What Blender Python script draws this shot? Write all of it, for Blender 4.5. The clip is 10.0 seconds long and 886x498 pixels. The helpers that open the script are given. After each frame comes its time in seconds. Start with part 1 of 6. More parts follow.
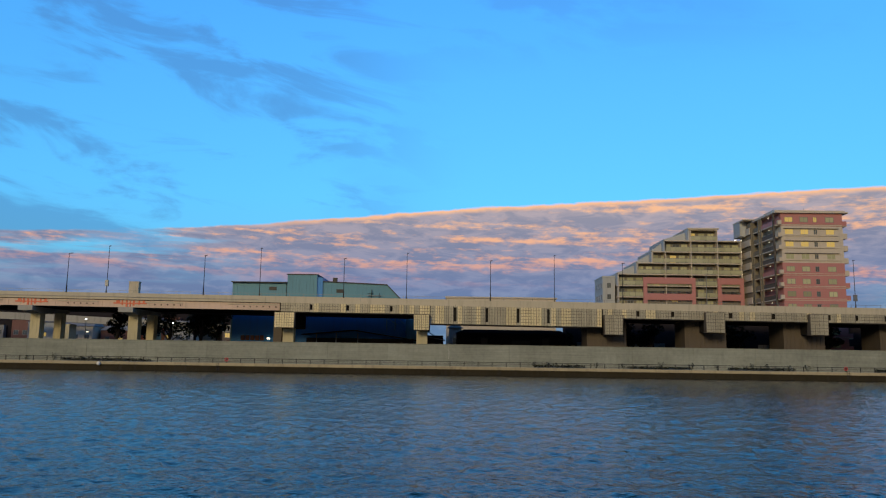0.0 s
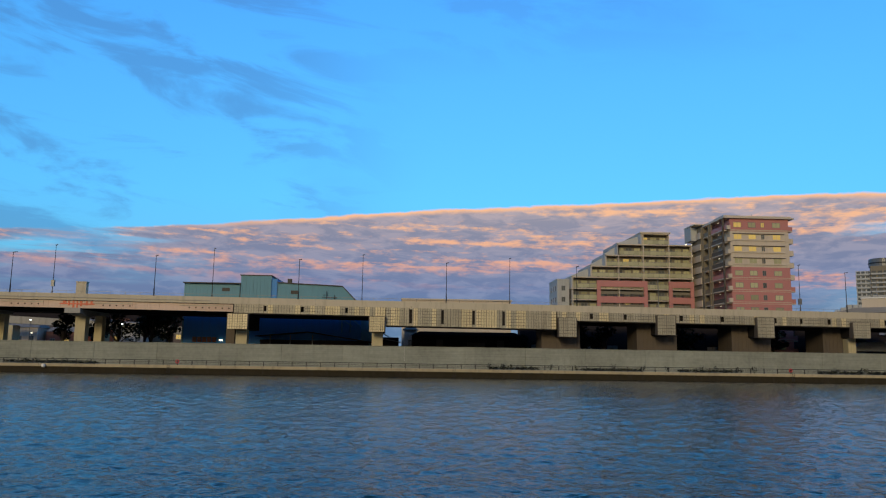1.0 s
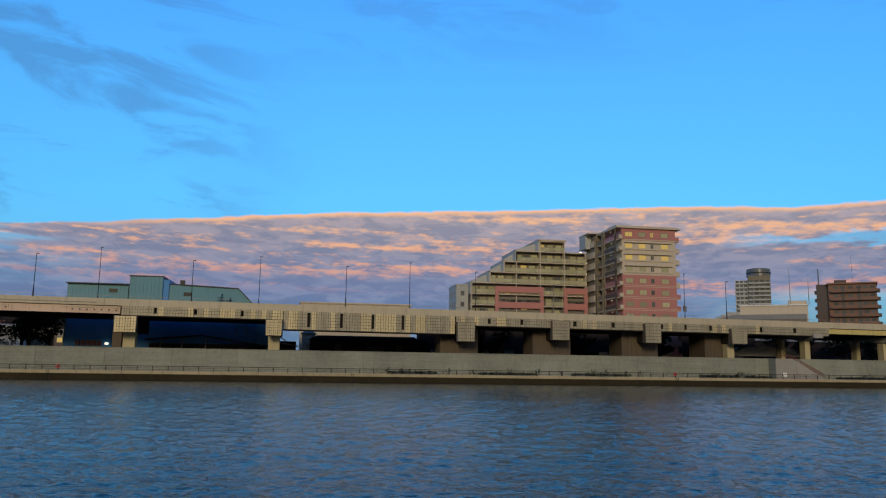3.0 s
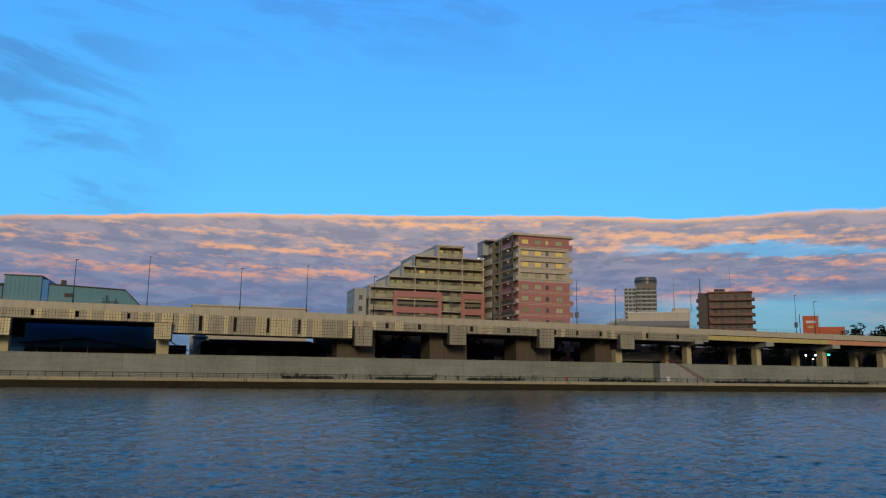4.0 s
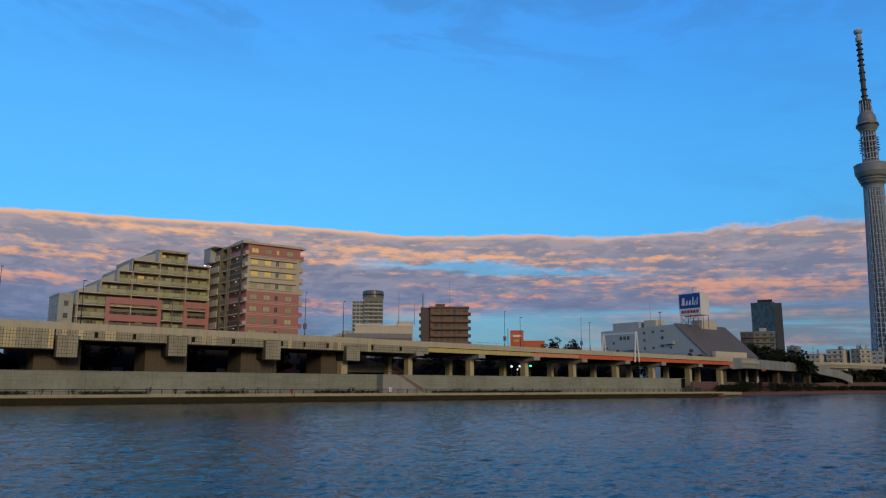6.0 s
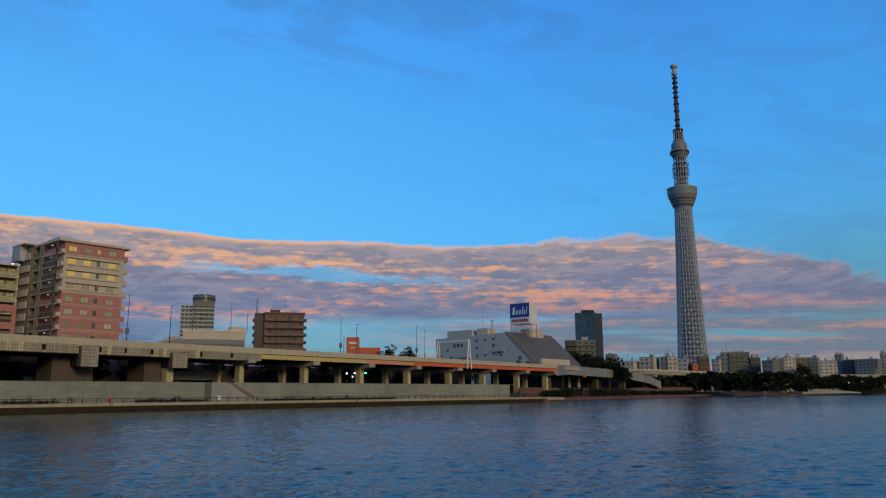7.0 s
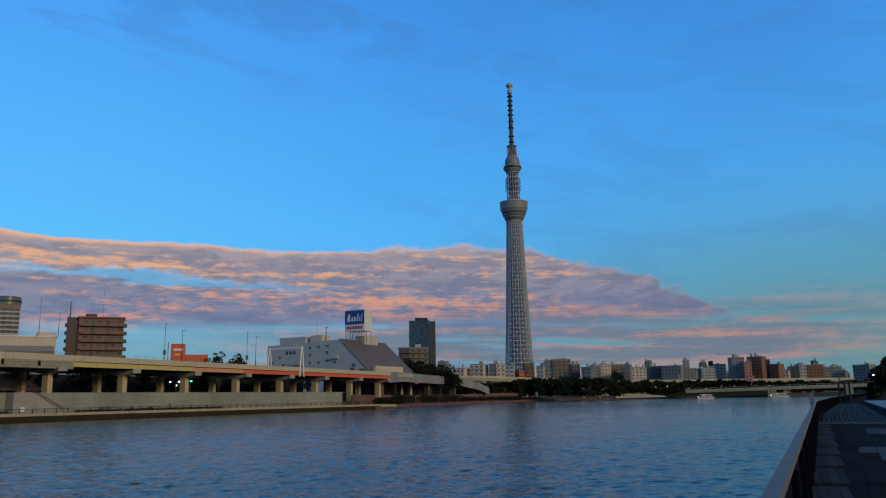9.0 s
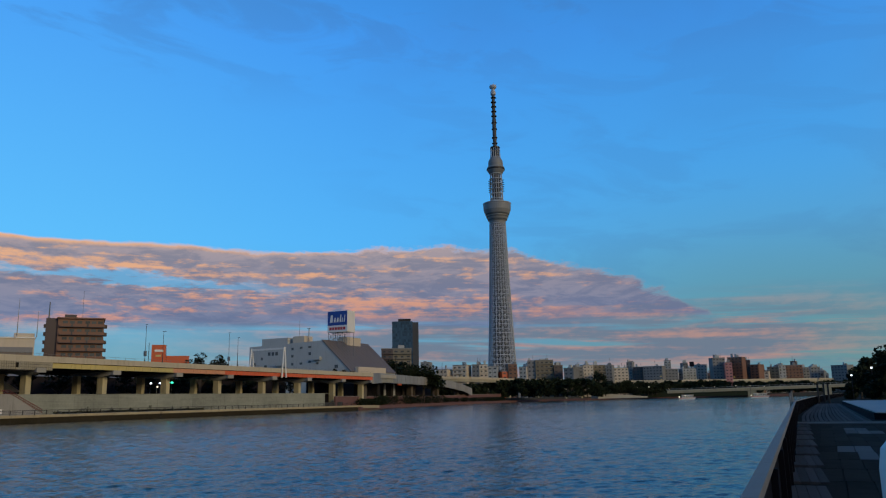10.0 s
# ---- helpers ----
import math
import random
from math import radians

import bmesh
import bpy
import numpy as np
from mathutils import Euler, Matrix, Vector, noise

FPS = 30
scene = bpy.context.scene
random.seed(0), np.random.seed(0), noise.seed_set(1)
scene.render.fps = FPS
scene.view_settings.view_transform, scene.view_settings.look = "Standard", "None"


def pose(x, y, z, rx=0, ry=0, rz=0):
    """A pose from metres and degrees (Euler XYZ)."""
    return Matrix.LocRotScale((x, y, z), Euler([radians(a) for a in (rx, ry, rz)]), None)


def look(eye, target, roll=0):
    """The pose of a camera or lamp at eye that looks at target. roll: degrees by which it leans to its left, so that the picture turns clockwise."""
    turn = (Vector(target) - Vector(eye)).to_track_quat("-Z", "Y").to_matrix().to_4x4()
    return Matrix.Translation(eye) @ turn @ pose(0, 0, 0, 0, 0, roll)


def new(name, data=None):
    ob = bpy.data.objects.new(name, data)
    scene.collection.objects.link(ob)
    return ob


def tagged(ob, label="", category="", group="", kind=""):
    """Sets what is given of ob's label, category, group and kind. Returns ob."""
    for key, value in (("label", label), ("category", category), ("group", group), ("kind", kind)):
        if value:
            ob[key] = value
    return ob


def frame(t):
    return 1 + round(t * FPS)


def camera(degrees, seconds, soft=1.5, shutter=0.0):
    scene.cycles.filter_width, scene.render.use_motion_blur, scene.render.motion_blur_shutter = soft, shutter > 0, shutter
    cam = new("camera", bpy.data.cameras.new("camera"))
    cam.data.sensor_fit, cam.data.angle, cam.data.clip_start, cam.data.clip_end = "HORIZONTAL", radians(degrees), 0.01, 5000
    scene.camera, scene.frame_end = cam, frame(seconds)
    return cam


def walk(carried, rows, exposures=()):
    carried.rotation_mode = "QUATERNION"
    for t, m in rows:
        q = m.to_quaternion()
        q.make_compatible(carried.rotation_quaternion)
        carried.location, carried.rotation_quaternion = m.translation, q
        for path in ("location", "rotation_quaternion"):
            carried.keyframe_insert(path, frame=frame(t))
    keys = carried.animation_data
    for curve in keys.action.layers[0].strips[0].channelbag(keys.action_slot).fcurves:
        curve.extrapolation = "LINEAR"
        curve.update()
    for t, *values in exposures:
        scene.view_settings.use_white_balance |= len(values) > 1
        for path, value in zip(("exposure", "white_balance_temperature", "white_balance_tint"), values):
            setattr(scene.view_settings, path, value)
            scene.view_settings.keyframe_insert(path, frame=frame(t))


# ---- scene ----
# camera: hand-held pan from the river terrace, eye 3.21 m over the water
cam = camera(60.21, 10.0, soft=1.2)
EYE = (0.0, 0.0, 3.215)
PATH = [  # seconds, yaw, pitch, lean
    (0.0, 0.905, 8.140, -0.856),
    (0.5, 0.334, 8.166, -0.817),
    (1.0, -2.411, 8.335, -0.850),
    (1.5, -3.801, 8.422, -0.829),
    (2.0, -6.181, 8.556, -0.842),
    (3.5, -12.877, 8.938, -0.792),
    (4.0, -17.543, 9.203, -0.747),
    (4.5, -22.294, 9.463, -0.592),
    (5.0, -26.846, 9.684, -0.478),
    (5.5, -31.166, 9.892, -0.307),
    (6.0, -37.647, 10.205, -0.096),
    (7.5, -53.893, 10.836, 0.556),
    (8.0, -56.860, 10.938, 0.743),
    (8.5, -60.565, 11.033, 0.939),
    (9.0, -62.081, 11.079, 1.007),
    (9.5, -63.312, 11.119, 1.090),
    (10.0, -63.336, 11.122, 1.131),
]
walk(cam, [(t, pose(*EYE, 90 + p, r, y)) for t, y, p, r in PATH],
     [(0.0, 0.02), (2.0, -0.03), (4.0, -0.12), (5.5, -0.2), (7.5, -0.27), (10.0, -0.27)])

# ---- world: evening sky with a cloud bank, weak warm sun low behind the camera ----
world = bpy.data.worlds.new("evening_sky")
scene.world = world
world.use_nodes = True
WN, WL = world.node_tree.nodes, world.node_tree.links
WN.clear()


class Graph:
    """Short hand for building node graphs."""

    def __init__(self, nodes, links):
        self.nodes, self.links = nodes, links

    def node(self, kind, **props):
        n = self.nodes.new(kind)
        for key, value in props.items():
            setattr(n, key, value)
        return n

    def put(self, value, socket):
        if hasattr(value, "is_output"):
            self.links.new(value, socket)
        elif value is not None:
            socket.default_value = value

    def math(self, op, a, b=None, c=None, clamp=False):
        n = self.node("ShaderNodeMath", operation=op, use_clamp=clamp)
        for i, v in enumerate((a, b, c)):
            self.put(v, n.inputs[i])
        return n.outputs[0]

    def mapr(self, v, a, b, c=0.0, d=1.0, smooth=True):
        n = self.node("ShaderNodeMapRange", interpolation_type="SMOOTHSTEP" if smooth else "LINEAR")
        for i, w in enumerate((v, a, b, c, d)):
            self.put(w, n.inputs[i])
        return n.outputs[0]

    def mix(self, f, a, b, blend="MIX"):
        n = self.node("ShaderNodeMix", data_type="RGBA", blend_type=blend)
        self.put(f, n.inputs[0])
        self.put(a if hasattr(a, "is_output") else (*a, 1), n.inputs[6])
        self.put(b if hasattr(b, "is_output") else (*b, 1), n.inputs[7])
        return n.outputs[2]

    def noise(self, vec, scale, detail=4.0, rough=0.55, warp=0.0):
        n = self.node("ShaderNodeTexNoise")
        self.put(vec, n.inputs["Vector"])
        n.inputs["Scale"].default_value = scale
        n.inputs["Detail"].default_value = detail
        n.inputs["Roughness"].default_value = rough
        n.inputs["Distortion"].default_value = warp
        return n.outputs[0]

    def xyz(self, x, y, z):
        n = self.node("ShaderNodeCombineXYZ")
        for i, v in enumerate((x, y, z)):
            self.put(v, n.inputs[i])
        return n.outputs[0]

    def ramp(self, v, stops):
        n = self.node("ShaderNodeValToRGB")
        el = n.color_ramp.elements
        while len(el) < len(stops):
            el.new(0.5)
        for e, (p, c) in zip(el, stops):
            e.position, e.color = p, (*c, 1)
        self.put(v, n.inputs[0])
        return n.outputs[0]


g = Graph(WN, WL)
way = g.node("ShaderNodeTexCoord").outputs["Generated"]
sep = g.node("ShaderNodeSeparateXYZ")
WL.new(way, sep.inputs[0])
dx, dy, dz = sep.outputs
azim = g.math("MULTIPLY", g.math("ARCTAN2", dx, dy), 57.29578)      # degrees to the right of +y
elev = g.math("MULTIPLY", g.math("ARCSINE", dz), 57.29578)

sky = g.node("ShaderNodeTexSky", sky_type="NISHITA", sun_disc=False)
sky.sun_elevation, sky.sun_rotation = radians(16.7), radians(199.9)
sky.air_density, sky.ozone_density = 1.0, 3.0
tint = g.mix(1.0, sky.outputs[0], (0.10, 0.10, 0.10), "MULTIPLY")
clear = g.ramp(g.mapr(elev, -2.0, 60.0, smooth=False), [
    (0.0, (0.26, 0.33, 0.38)), (0.08, (0.15, 0.40, 0.50)), (0.16, (0.10, 0.47, 0.78)), (0.22, (0.09, 0.48, 0.93)),
    (0.46, (0.060, 0.345, 0.90)), (0.60, (0.038, 0.22, 0.58)), (0.80, (0.02, 0.10, 0.28)), (1.0, (0.010, 0.045, 0.15))])
cool = g.mapr(azim, 35.0, 60.0)
clear = g.mix(cool, clear, g.mix(1.0, clear, (0.88, 0.98, 1.06), "MULTIPLY"))
teal = g.math("MULTIPLY", g.mapr(azim, 55.0, 88.0), g.mapr(elev, 18.0, 3.0))
clear = g.mix(g.math("MULTIPLY", teal, 0.8), clear, (0.13, 0.31, 0.34))
bright = g.mapr(g.math("ABSOLUTE", g.math("SUBTRACT", azim, 14.0)), 5.0, 75.0, 1.38, 1.08)
clear = g.mix(1.0, clear, g.xyz(bright, bright, bright), "MULTIPLY")
dome = g.mix(0.88, tint, clear)
# afterglow in the west, behind the camera
west = g.math("MULTIPLY", g.mapr(dy, 0.0, -0.75), g.mapr(elev, 42.0, 2.0))
dome = g.mix(west, dome, (0.36, 0.26, 0.13))

# thin grey-blue wisps high up
wisp_at = g.xyz(g.math("MULTIPLY", azim, 0.085), g.math("MULTIPLY", g.math("ADD", elev, g.math("MULTIPLY", azim, 0.10)), 0.30), 3.1)
wisp = g.noise(wisp_at, 1.0, 6.0, 0.58, 0.6)
soft = g.noise(g.xyz(g.math("MULTIPLY", azim, 0.045), g.math("MULTIPLY", elev, 0.07), 7.7), 1.0, 4.0, 0.5, 0.3)
left_side = g.mapr(azim, 2.0, -14.0)
right_side = g.math("MULTIPLY", g.mapr(azim, 50.0, 68.0), 0.3)
high = g.mapr(elev, 20.0, 27.0)
where = g.math("MAXIMUM", g.math("MAXIMUM", left_side, right_side), g.math("MULTIPLY", high, 0.6))
wisp_mask = g.math("MULTIPLY", g.mapr(wisp, 0.46, 0.60), g.math("MULTIPLY", where, 0.48))
wisp_mask = g.math("MAXIMUM", wisp_mask, g.math("MULTIPLY", g.mapr(soft, 0.50, 0.72), g.math("MULTIPLY", where, 0.40)))
dome = g.mix(wisp_mask, dome, (0.075, 0.20, 0.46))

# cloud bank: its upper edge follows the azimuth
edge = g.node("ShaderNodeFloatCurve")
EDGE = [(-60, 4.5), (-31, 7.9), (-18, 9.2), (-8, 10.4), (3, 11.35), (16, 11.7), (27, 11.7), (36, 11.2), (44, 11.3),
        (50, 10.95), (56, 11.1), (61, 11.4), (65, 11.3), (71, 10.4), (77, 8.7), (83, 5.7), (89, 2.6), (110, 1.0)]
pts = edge.mapping.curves[0].points
while len(pts) < len(EDGE):
    pts.new(0.5, 0.5)
for p, (a, e) in zip(pts, EDGE):
    p.location = ((a + 60) / 170, e / 14)
edge.mapping.update()
WL.new(g.mapr(azim, -60.0, 110.0, smooth=False), edge.inputs["Value"])
top = g.math("MULTIPLY", edge.outputs[0], 14.0)
fine = g.noise(g.xyz(g.math("MULTIPLY", azim, 0.55), g.math("MULTIPLY", elev, 1.3), 1.3), 1.0, 5.0, 0.6, 0.2)
top = g.math("ADD", top, g.math("MULTIPLY", g.math("SUBTRACT", fine, 0.5), g.mapr(azim, 40.0, 75.0, 0.45, 2.4)))
depth = g.math("SUBTRACT", top, elev)                               # degrees under the edge
bank = g.mapr(depth, -0.05, g.mapr(azim, 25.0, 80.0, 0.16, 0.6))
# the bank thins out to the left, and towards the horizon on the right
thin = g.noise(g.xyz(g.math("MULTIPLY", azim, 0.06), g.math("MULTIPLY", elev, 0.75), 5.2), 1.0, 5.0, 0.55, 0.4)
left_thin = g.math("MULTIPLY", g.mapr(azim, -12.0, -27.0), g.mapr(elev, 4.0, 7.5))
bank = g.math("MULTIPLY", bank, g.math("SUBTRACT", 1.0, g.math("MULTIPLY", left_thin, g.mapr(thin, 0.58, 0.42))))
low_clear = g.math("MULTIPLY", g.mapr(azim, 25.0, 42.0), g.mapr(g.math("ADD", elev, g.math("MULTIPLY", thin, 3.0)), 7.6, 6.6))
bank = g.math("MULTIPLY", bank, g.math("SUBTRACT", 1.0, g.math("MULTIPLY", low_clear, 0.8)))
puff0 = g.noise(g.xyz(g.math("MULTIPLY", azim, 0.22), g.math("MULTIPLY", elev, 0.8), 6.1), 1.0, 5.0, 0.62, 0.3)
slit = g.math("MULTIPLY", g.math("MULTIPLY", g.mapr(azim, 28.0, 36.0), g.mapr(azim, 56.0, 44.0)),
              g.mapr(g.math("ABSOLUTE", g.math("SUBTRACT", g.math("ADD", elev, g.math("MULTIPLY", g.math("SUBTRACT", puff0, 0.5), 3.4)), g.mapr(azim, 30.0, 56.0, 9.1, 8.0))), 0.55, 0.15))
bank = g.math("MULTIPLY", bank, g.math("SUBTRACT", 1.0, g.math("MULTIPLY", slit, 0.6)))
body = g.ramp(g.mapr(elev, 2.0, 11.5, smooth=False), [
    (0.0, (0.12, 0.21, 0.36)), (0.35, (0.15, 0.20, 0.37)), (0.7, (0.225, 0.235, 0.34)), (1.0, (0.33, 0.30, 0.35))])
lump = g.noise(g.xyz(g.math("MULTIPLY", azim, 0.35), g.math("MULTIPLY", elev, 1.3), 9.4), 1.0, 6.0, 0.62, 0.5)
body = g.mix(g.mapr(lump, 0.40, 0.62), body, g.mix(1.0, body, (1.5, 1.32, 1.16), "MULTIPLY"))
puff = g.noise(g.xyz(g.math("MULTIPLY", azim, 0.78), g.math("MULTIPLY", elev, 2.5), 2.6), 1.0, 5.0, 0.58, 0.12)
streak = g.noise(g.xyz(g.math("MULTIPLY", azim, 0.06), g.math("MULTIPLY", g.math("ADD", elev, g.math("MULTIPLY", azim, 0.03)), 1.2), 4.4), 1.0, 5.0, 0.58, 0.2)
lit = g.math("MULTIPLY", g.mapr(g.math("ADD", g.math("MULTIPLY", puff, 0.42), g.math("MULTIPLY", streak, 0.58)), 0.485, 0.635), g.mapr(g.math("ADD", elev, g.mapr(azim, 5.0, 35.0, -1.4, 0.0)), 3.4, 6.4))
lit = g.math("MULTIPLY", lit, g.mapr(azim, 62.0, 84.0, 0.85, 0.45))
rim = g.math("MULTIPLY", g.mapr(depth, 0.5, 0.06), g.mapr(azim, 60.0, 72.0, 1.0, 0.25))
rim = g.math("MULTIPLY", rim, g.mapr(azim, -22.0, -5.0))
lit = g.math("MAXIMUM", lit, rim, clamp=True)
peach = g.mix(g.mapr(elev, 5.0, 11.0), (0.86, 0.37, 0.24), (1.05, 0.54, 0.26))
cloud = g.mix(lit, body, peach)
dome = g.mix(g.math("MULTIPLY", bank, 0.97), dome, cloud)
# faint rosy streaks low over the river bend
low = g.math("MULTIPLY", g.math("MULTIPLY", g.mapr(azim, 38.0, 60.0), g.mapr(azim, 100.0, 84.0)), g.math("MULTIPLY", g.mapr(elev, 8.0, 4.5), g.mapr(elev, -1.0, 1.5)))
layers = g.noise(g.xyz(g.math("MULTIPLY", azim, 0.085), g.math("MULTIPLY", g.math("ADD", elev, g.math("MULTIPLY", azim, 0.02)), 1.5), 8.3), 1.0, 4.0, 0.5, 0.15)
veil = g.mix(g.mapr(g.math("ADD", g.math("MULTIPLY", layers, 0.7), g.math("MULTIPLY", puff, 0.3)), 0.44, 0.64), (0.19, 0.225, 0.31), (0.56, 0.31, 0.27))
dome = g.mix(g.math("MULTIPLY", g.mapr(streak, 0.34, 0.50), g.math("MULTIPLY", low, 0.85)), dome, veil)

back = g.node("ShaderNodeBackground")
WL.new(dome, back.inputs[0])
back.inputs[1].default_value = 1.0
wout = g.node("ShaderNodeOutputWorld")
WL.new(back.outputs[0], wout.inputs[0])

sun = new("evening_sun", bpy.data.lights.new("evening_sun", "SUN"))
sun.data.energy, sun.data.angle, sun.data.color = 1.5, radians(14), (1.0, 0.80, 0.47)
sun.matrix_world = look((-34, -94, 30), (0, 0, 0))

# ---- materials ----
def material(name, base, rough=0.75, metal=0.0, vary=0.18, grain=3.0, big=0.12, bump=0.25, stain=0.0, piece=0.0, spec=0.5,
             stain_colour=(0.05, 0.045, 0.04), emit=None, layer=0.0):
    """A painted, mineral or metal surface: two scales of variation, run-down stains, relief, and a shade of its own for each piece."""
    m = bpy.data.materials.new(name)
    m.use_nodes = True
    nt = m.node_tree
    q = Graph(nt.nodes, nt.links)
    b = nt.nodes["Principled BSDF"]
    pos = q.node("ShaderNodeNewGeometry").outputs["Position"]
    small, large = q.noise(pos, grain, 6.0, 0.6), q.noise(pos, big, 4.0, 0.55)
    f = q.math("ADD", q.math("MULTIPLY", q.math("SUBTRACT", small, 0.5), vary), q.math("MULTIPLY", q.math("SUBTRACT", large, 0.5), vary * 1.6))
    if piece:
        rnd = q.node("ShaderNodeObjectInfo").outputs["Random"]
        f = q.math("ADD", f, q.math("MULTIPLY", q.math("SUBTRACT", rnd, 0.5), piece))
    if layer:                                                          # level casting and weather lines
        lv = q.node("ShaderNodeSeparateXYZ")
        nt.links.new(pos, lv.inputs[0])
        lay = q.noise(q.xyz(q.math("MULTIPLY", lv.outputs[0], 0.09), 0.0, q.math("MULTIPLY", lv.outputs[2], 3.2)), 1.0, 5.0, 0.65)
        f = q.math("ADD", f, q.math("MULTIPLY", q.math("SUBTRACT", lay, 0.5), layer * 2))
    f = q.math("ADD", f, 1.0)
    col = q.mix(1.0, base, q.xyz(f, f, f), "MULTIPLY")
    if stain:
        s = q.node("ShaderNodeSeparateXYZ")
        nt.links.new(pos, s.inputs[0])
        run = q.noise(q.xyz(q.math("MULTIPLY", s.outputs[0], 1.4), q.math("MULTIPLY", s.outputs[1], 1.4), q.math("MULTIPLY", s.outputs[2], 0.16)), 1.0, 5.0, 0.6)
        col = q.mix(q.math("MULTIPLY", q.mapr(run, 0.48, 0.74), stain), col, stain_colour)
    nt.links.new(col, b.inputs["Base Color"])
    b.inputs["Roughness"].default_value, b.inputs["Metallic"].default_value = rough, metal
    b.inputs["Specular IOR Level"].default_value = spec
    if bump:
        bp = q.node("ShaderNodeBump")
        bp.inputs["Strength"].default_value = bump
        bp.inputs["Distance"].default_value = 0.05
        nt.links.new(small, bp.inputs["Height"])
        nt.links.new(bp.outputs[0], b.inputs["Normal"])
    if emit:
        b.inputs["Emission Color"].default_value, b.inputs["Emission Strength"].default_value = (*emit[0], 1), emit[1]
    return m


def water_material():
    m = bpy.data.materials.new("river_water")
    m.use_nodes = True
    nt = m.node_tree
    q = Graph(nt.nodes, nt.links)
    b = nt.nodes["Principled BSDF"]
    b.inputs["Base Color"].default_value = (0.003, 0.030, 0.034, 1)
    b.inputs["Roughness"].default_value, b.inputs["IOR"].default_value = 0.09, 1.33
    b.inputs["Specular IOR Level"].default_value = 0.32
    pos = q.node("ShaderNodeNewGeometry").outputs["Position"]
    s = q.node("ShaderNodeSeparateXYZ")
    nt.links.new(pos, s.inputs[0])
    px, py = s.outputs[0], s.outputs[1]
    chop = q.noise(q.xyz(q.math("MULTIPLY", px, 1.5), q.math("MULTIPLY", py, 1.9), 0.0), 1.0, 3.0, 0.6, 0.4)
    wave = q.noise(q.xyz(q.math("MULTIPLY", px, 0.30), q.math("MULTIPLY", py, 0.42), 4.0), 1.0, 2.0, 0.5, 0.3)
    rip = q.noise(q.xyz(q.math("MULTIPLY", px, 4.4), q.math("MULTIPLY", py, 5.2), 2.0), 1.0, 2.0, 0.55, 0.2)
    calm = q.noise(q.xyz(q.math("MULTIPLY", px, 0.012), q.math("MULTIPLY", py, 0.03), 8.0), 1.0, 3.0, 0.5)
    amp = q.mapr(calm, 0.35, 0.65, 0.65, 1.1)
    h = q.math("ADD", q.math("ADD", q.math("MULTIPLY", chop, 0.085), q.math("MULTIPLY", wave, 0.03)), q.math("MULTIPLY", rip, 0.022))
    bp = q.node("ShaderNodeBump")
    bp.inputs["Strength"].default_value, bp.inputs["Distance"].default_value = 1.0, 1.0
    nt.links.new(q.math("MULTIPLY", h, amp), bp.inputs["Height"])
    nt.links.new(bp.outputs[0], b.inputs["Normal"])
    return m


def glass_material(name, base, rough=0.08, piece=0.6):
    """Window panes seen from outside: dark rooms behind a glossy skin, each a little different."""
    m = bpy.data.materials.new(name)
    m.use_nodes = True
    nt = m.node_tree
    q = Graph(nt.nodes, nt.links)
    b = nt.nodes["Principled BSDF"]
    rnd = q.node("ShaderNodeObjectInfo").outputs["Random"]
    f = q.math("ADD", 1.0, q.math("MULTIPLY", q.math("SUBTRACT", rnd, 0.5), piece))
    nt.links.new(q.mix(1.0, base, q.xyz(f, f, f), "MULTIPLY"), b.inputs["Base Color"])
    b.inputs["Roughness"].default_value, b.inputs["IOR"].default_value = rough, 1.5
    return m


def leaf_material(name, base):
    m = bpy.data.materials.new(name)
    m.use_nodes = True
    nt = m.node_tree
    q = Graph(nt.nodes, nt.links)
    b = nt.nodes["Principled BSDF"]
    rnd = q.node("ShaderNodeNewGeometry").outputs["Random Per Island"]
    nt.links.new(q.mix(rnd, [c * 0.5 for c in base], [c * 1.5 for c in base]), b.inputs["Base Color"])
    b.inputs["Roughness"].default_value = 0.8
    b.inputs["Specular IOR Level"].default_value = 0.15
    return m


WATER = water_material()
CONCRETE = material("weathered_concrete", (0.33, 0.31, 0.27), 0.85, vary=0.25, stain=0.35, piece=0.12)
WALL_CONCRETE = material("floodwall_concrete", (0.258, 0.262, 0.208), 0.9, vary=0.45, grain=1.6, stain=0.14, piece=0.14, spec=0.2, bump=0.6, layer=0.35)
CURB = material("curb_concrete", (0.42, 0.34, 0.205), 0.85, vary=0.25, stain=0.3, piece=0.15)
TIDE = material("tide_stained_concrete", (0.035, 0.028, 0.016), 0.9, vary=0.6, grain=1.5, stain=0.5, spec=0.1)
PARAPET = material("cream_parapet_paint", (0.50, 0.43, 0.31), 0.7, vary=0.12, stain=0.22, piece=0.06)
GIRDER_BEIGE = material("beige_girder_paint", (0.58, 0.42, 0.32), 0.55, vary=0.12, stain=0.2)
GIRDER_CREAM = material("cream_girder_paint", (0.55, 0.45, 0.17), 0.55, vary=0.15, stain=0.25)
GIRDER_SALMON = material("salmon_girder_paint", (0.62, 0.30, 0.17), 0.55, vary=0.12, stain=0.2)
GIRDER_ORANGE = material("orange_girder_paint", (0.66, 0.13, 0.05), 0.5, vary=0.15, stain=0.2)
PIER = material("pier_concrete", (0.50, 0.43, 0.26), 0.85, vary=0.2, stain=0.3, piece=0.1)
PIER_DARK = material("brown_pier_cladding", (0.105, 0.082, 0.06), 0.8, vary=0.25, stain=0.4)
# near-black colour carries the shade under the decks
UNDER = material("shade_dark_underside", (0.025, 0.022, 0.02), 0.95, vary=0.3, spec=0.1)
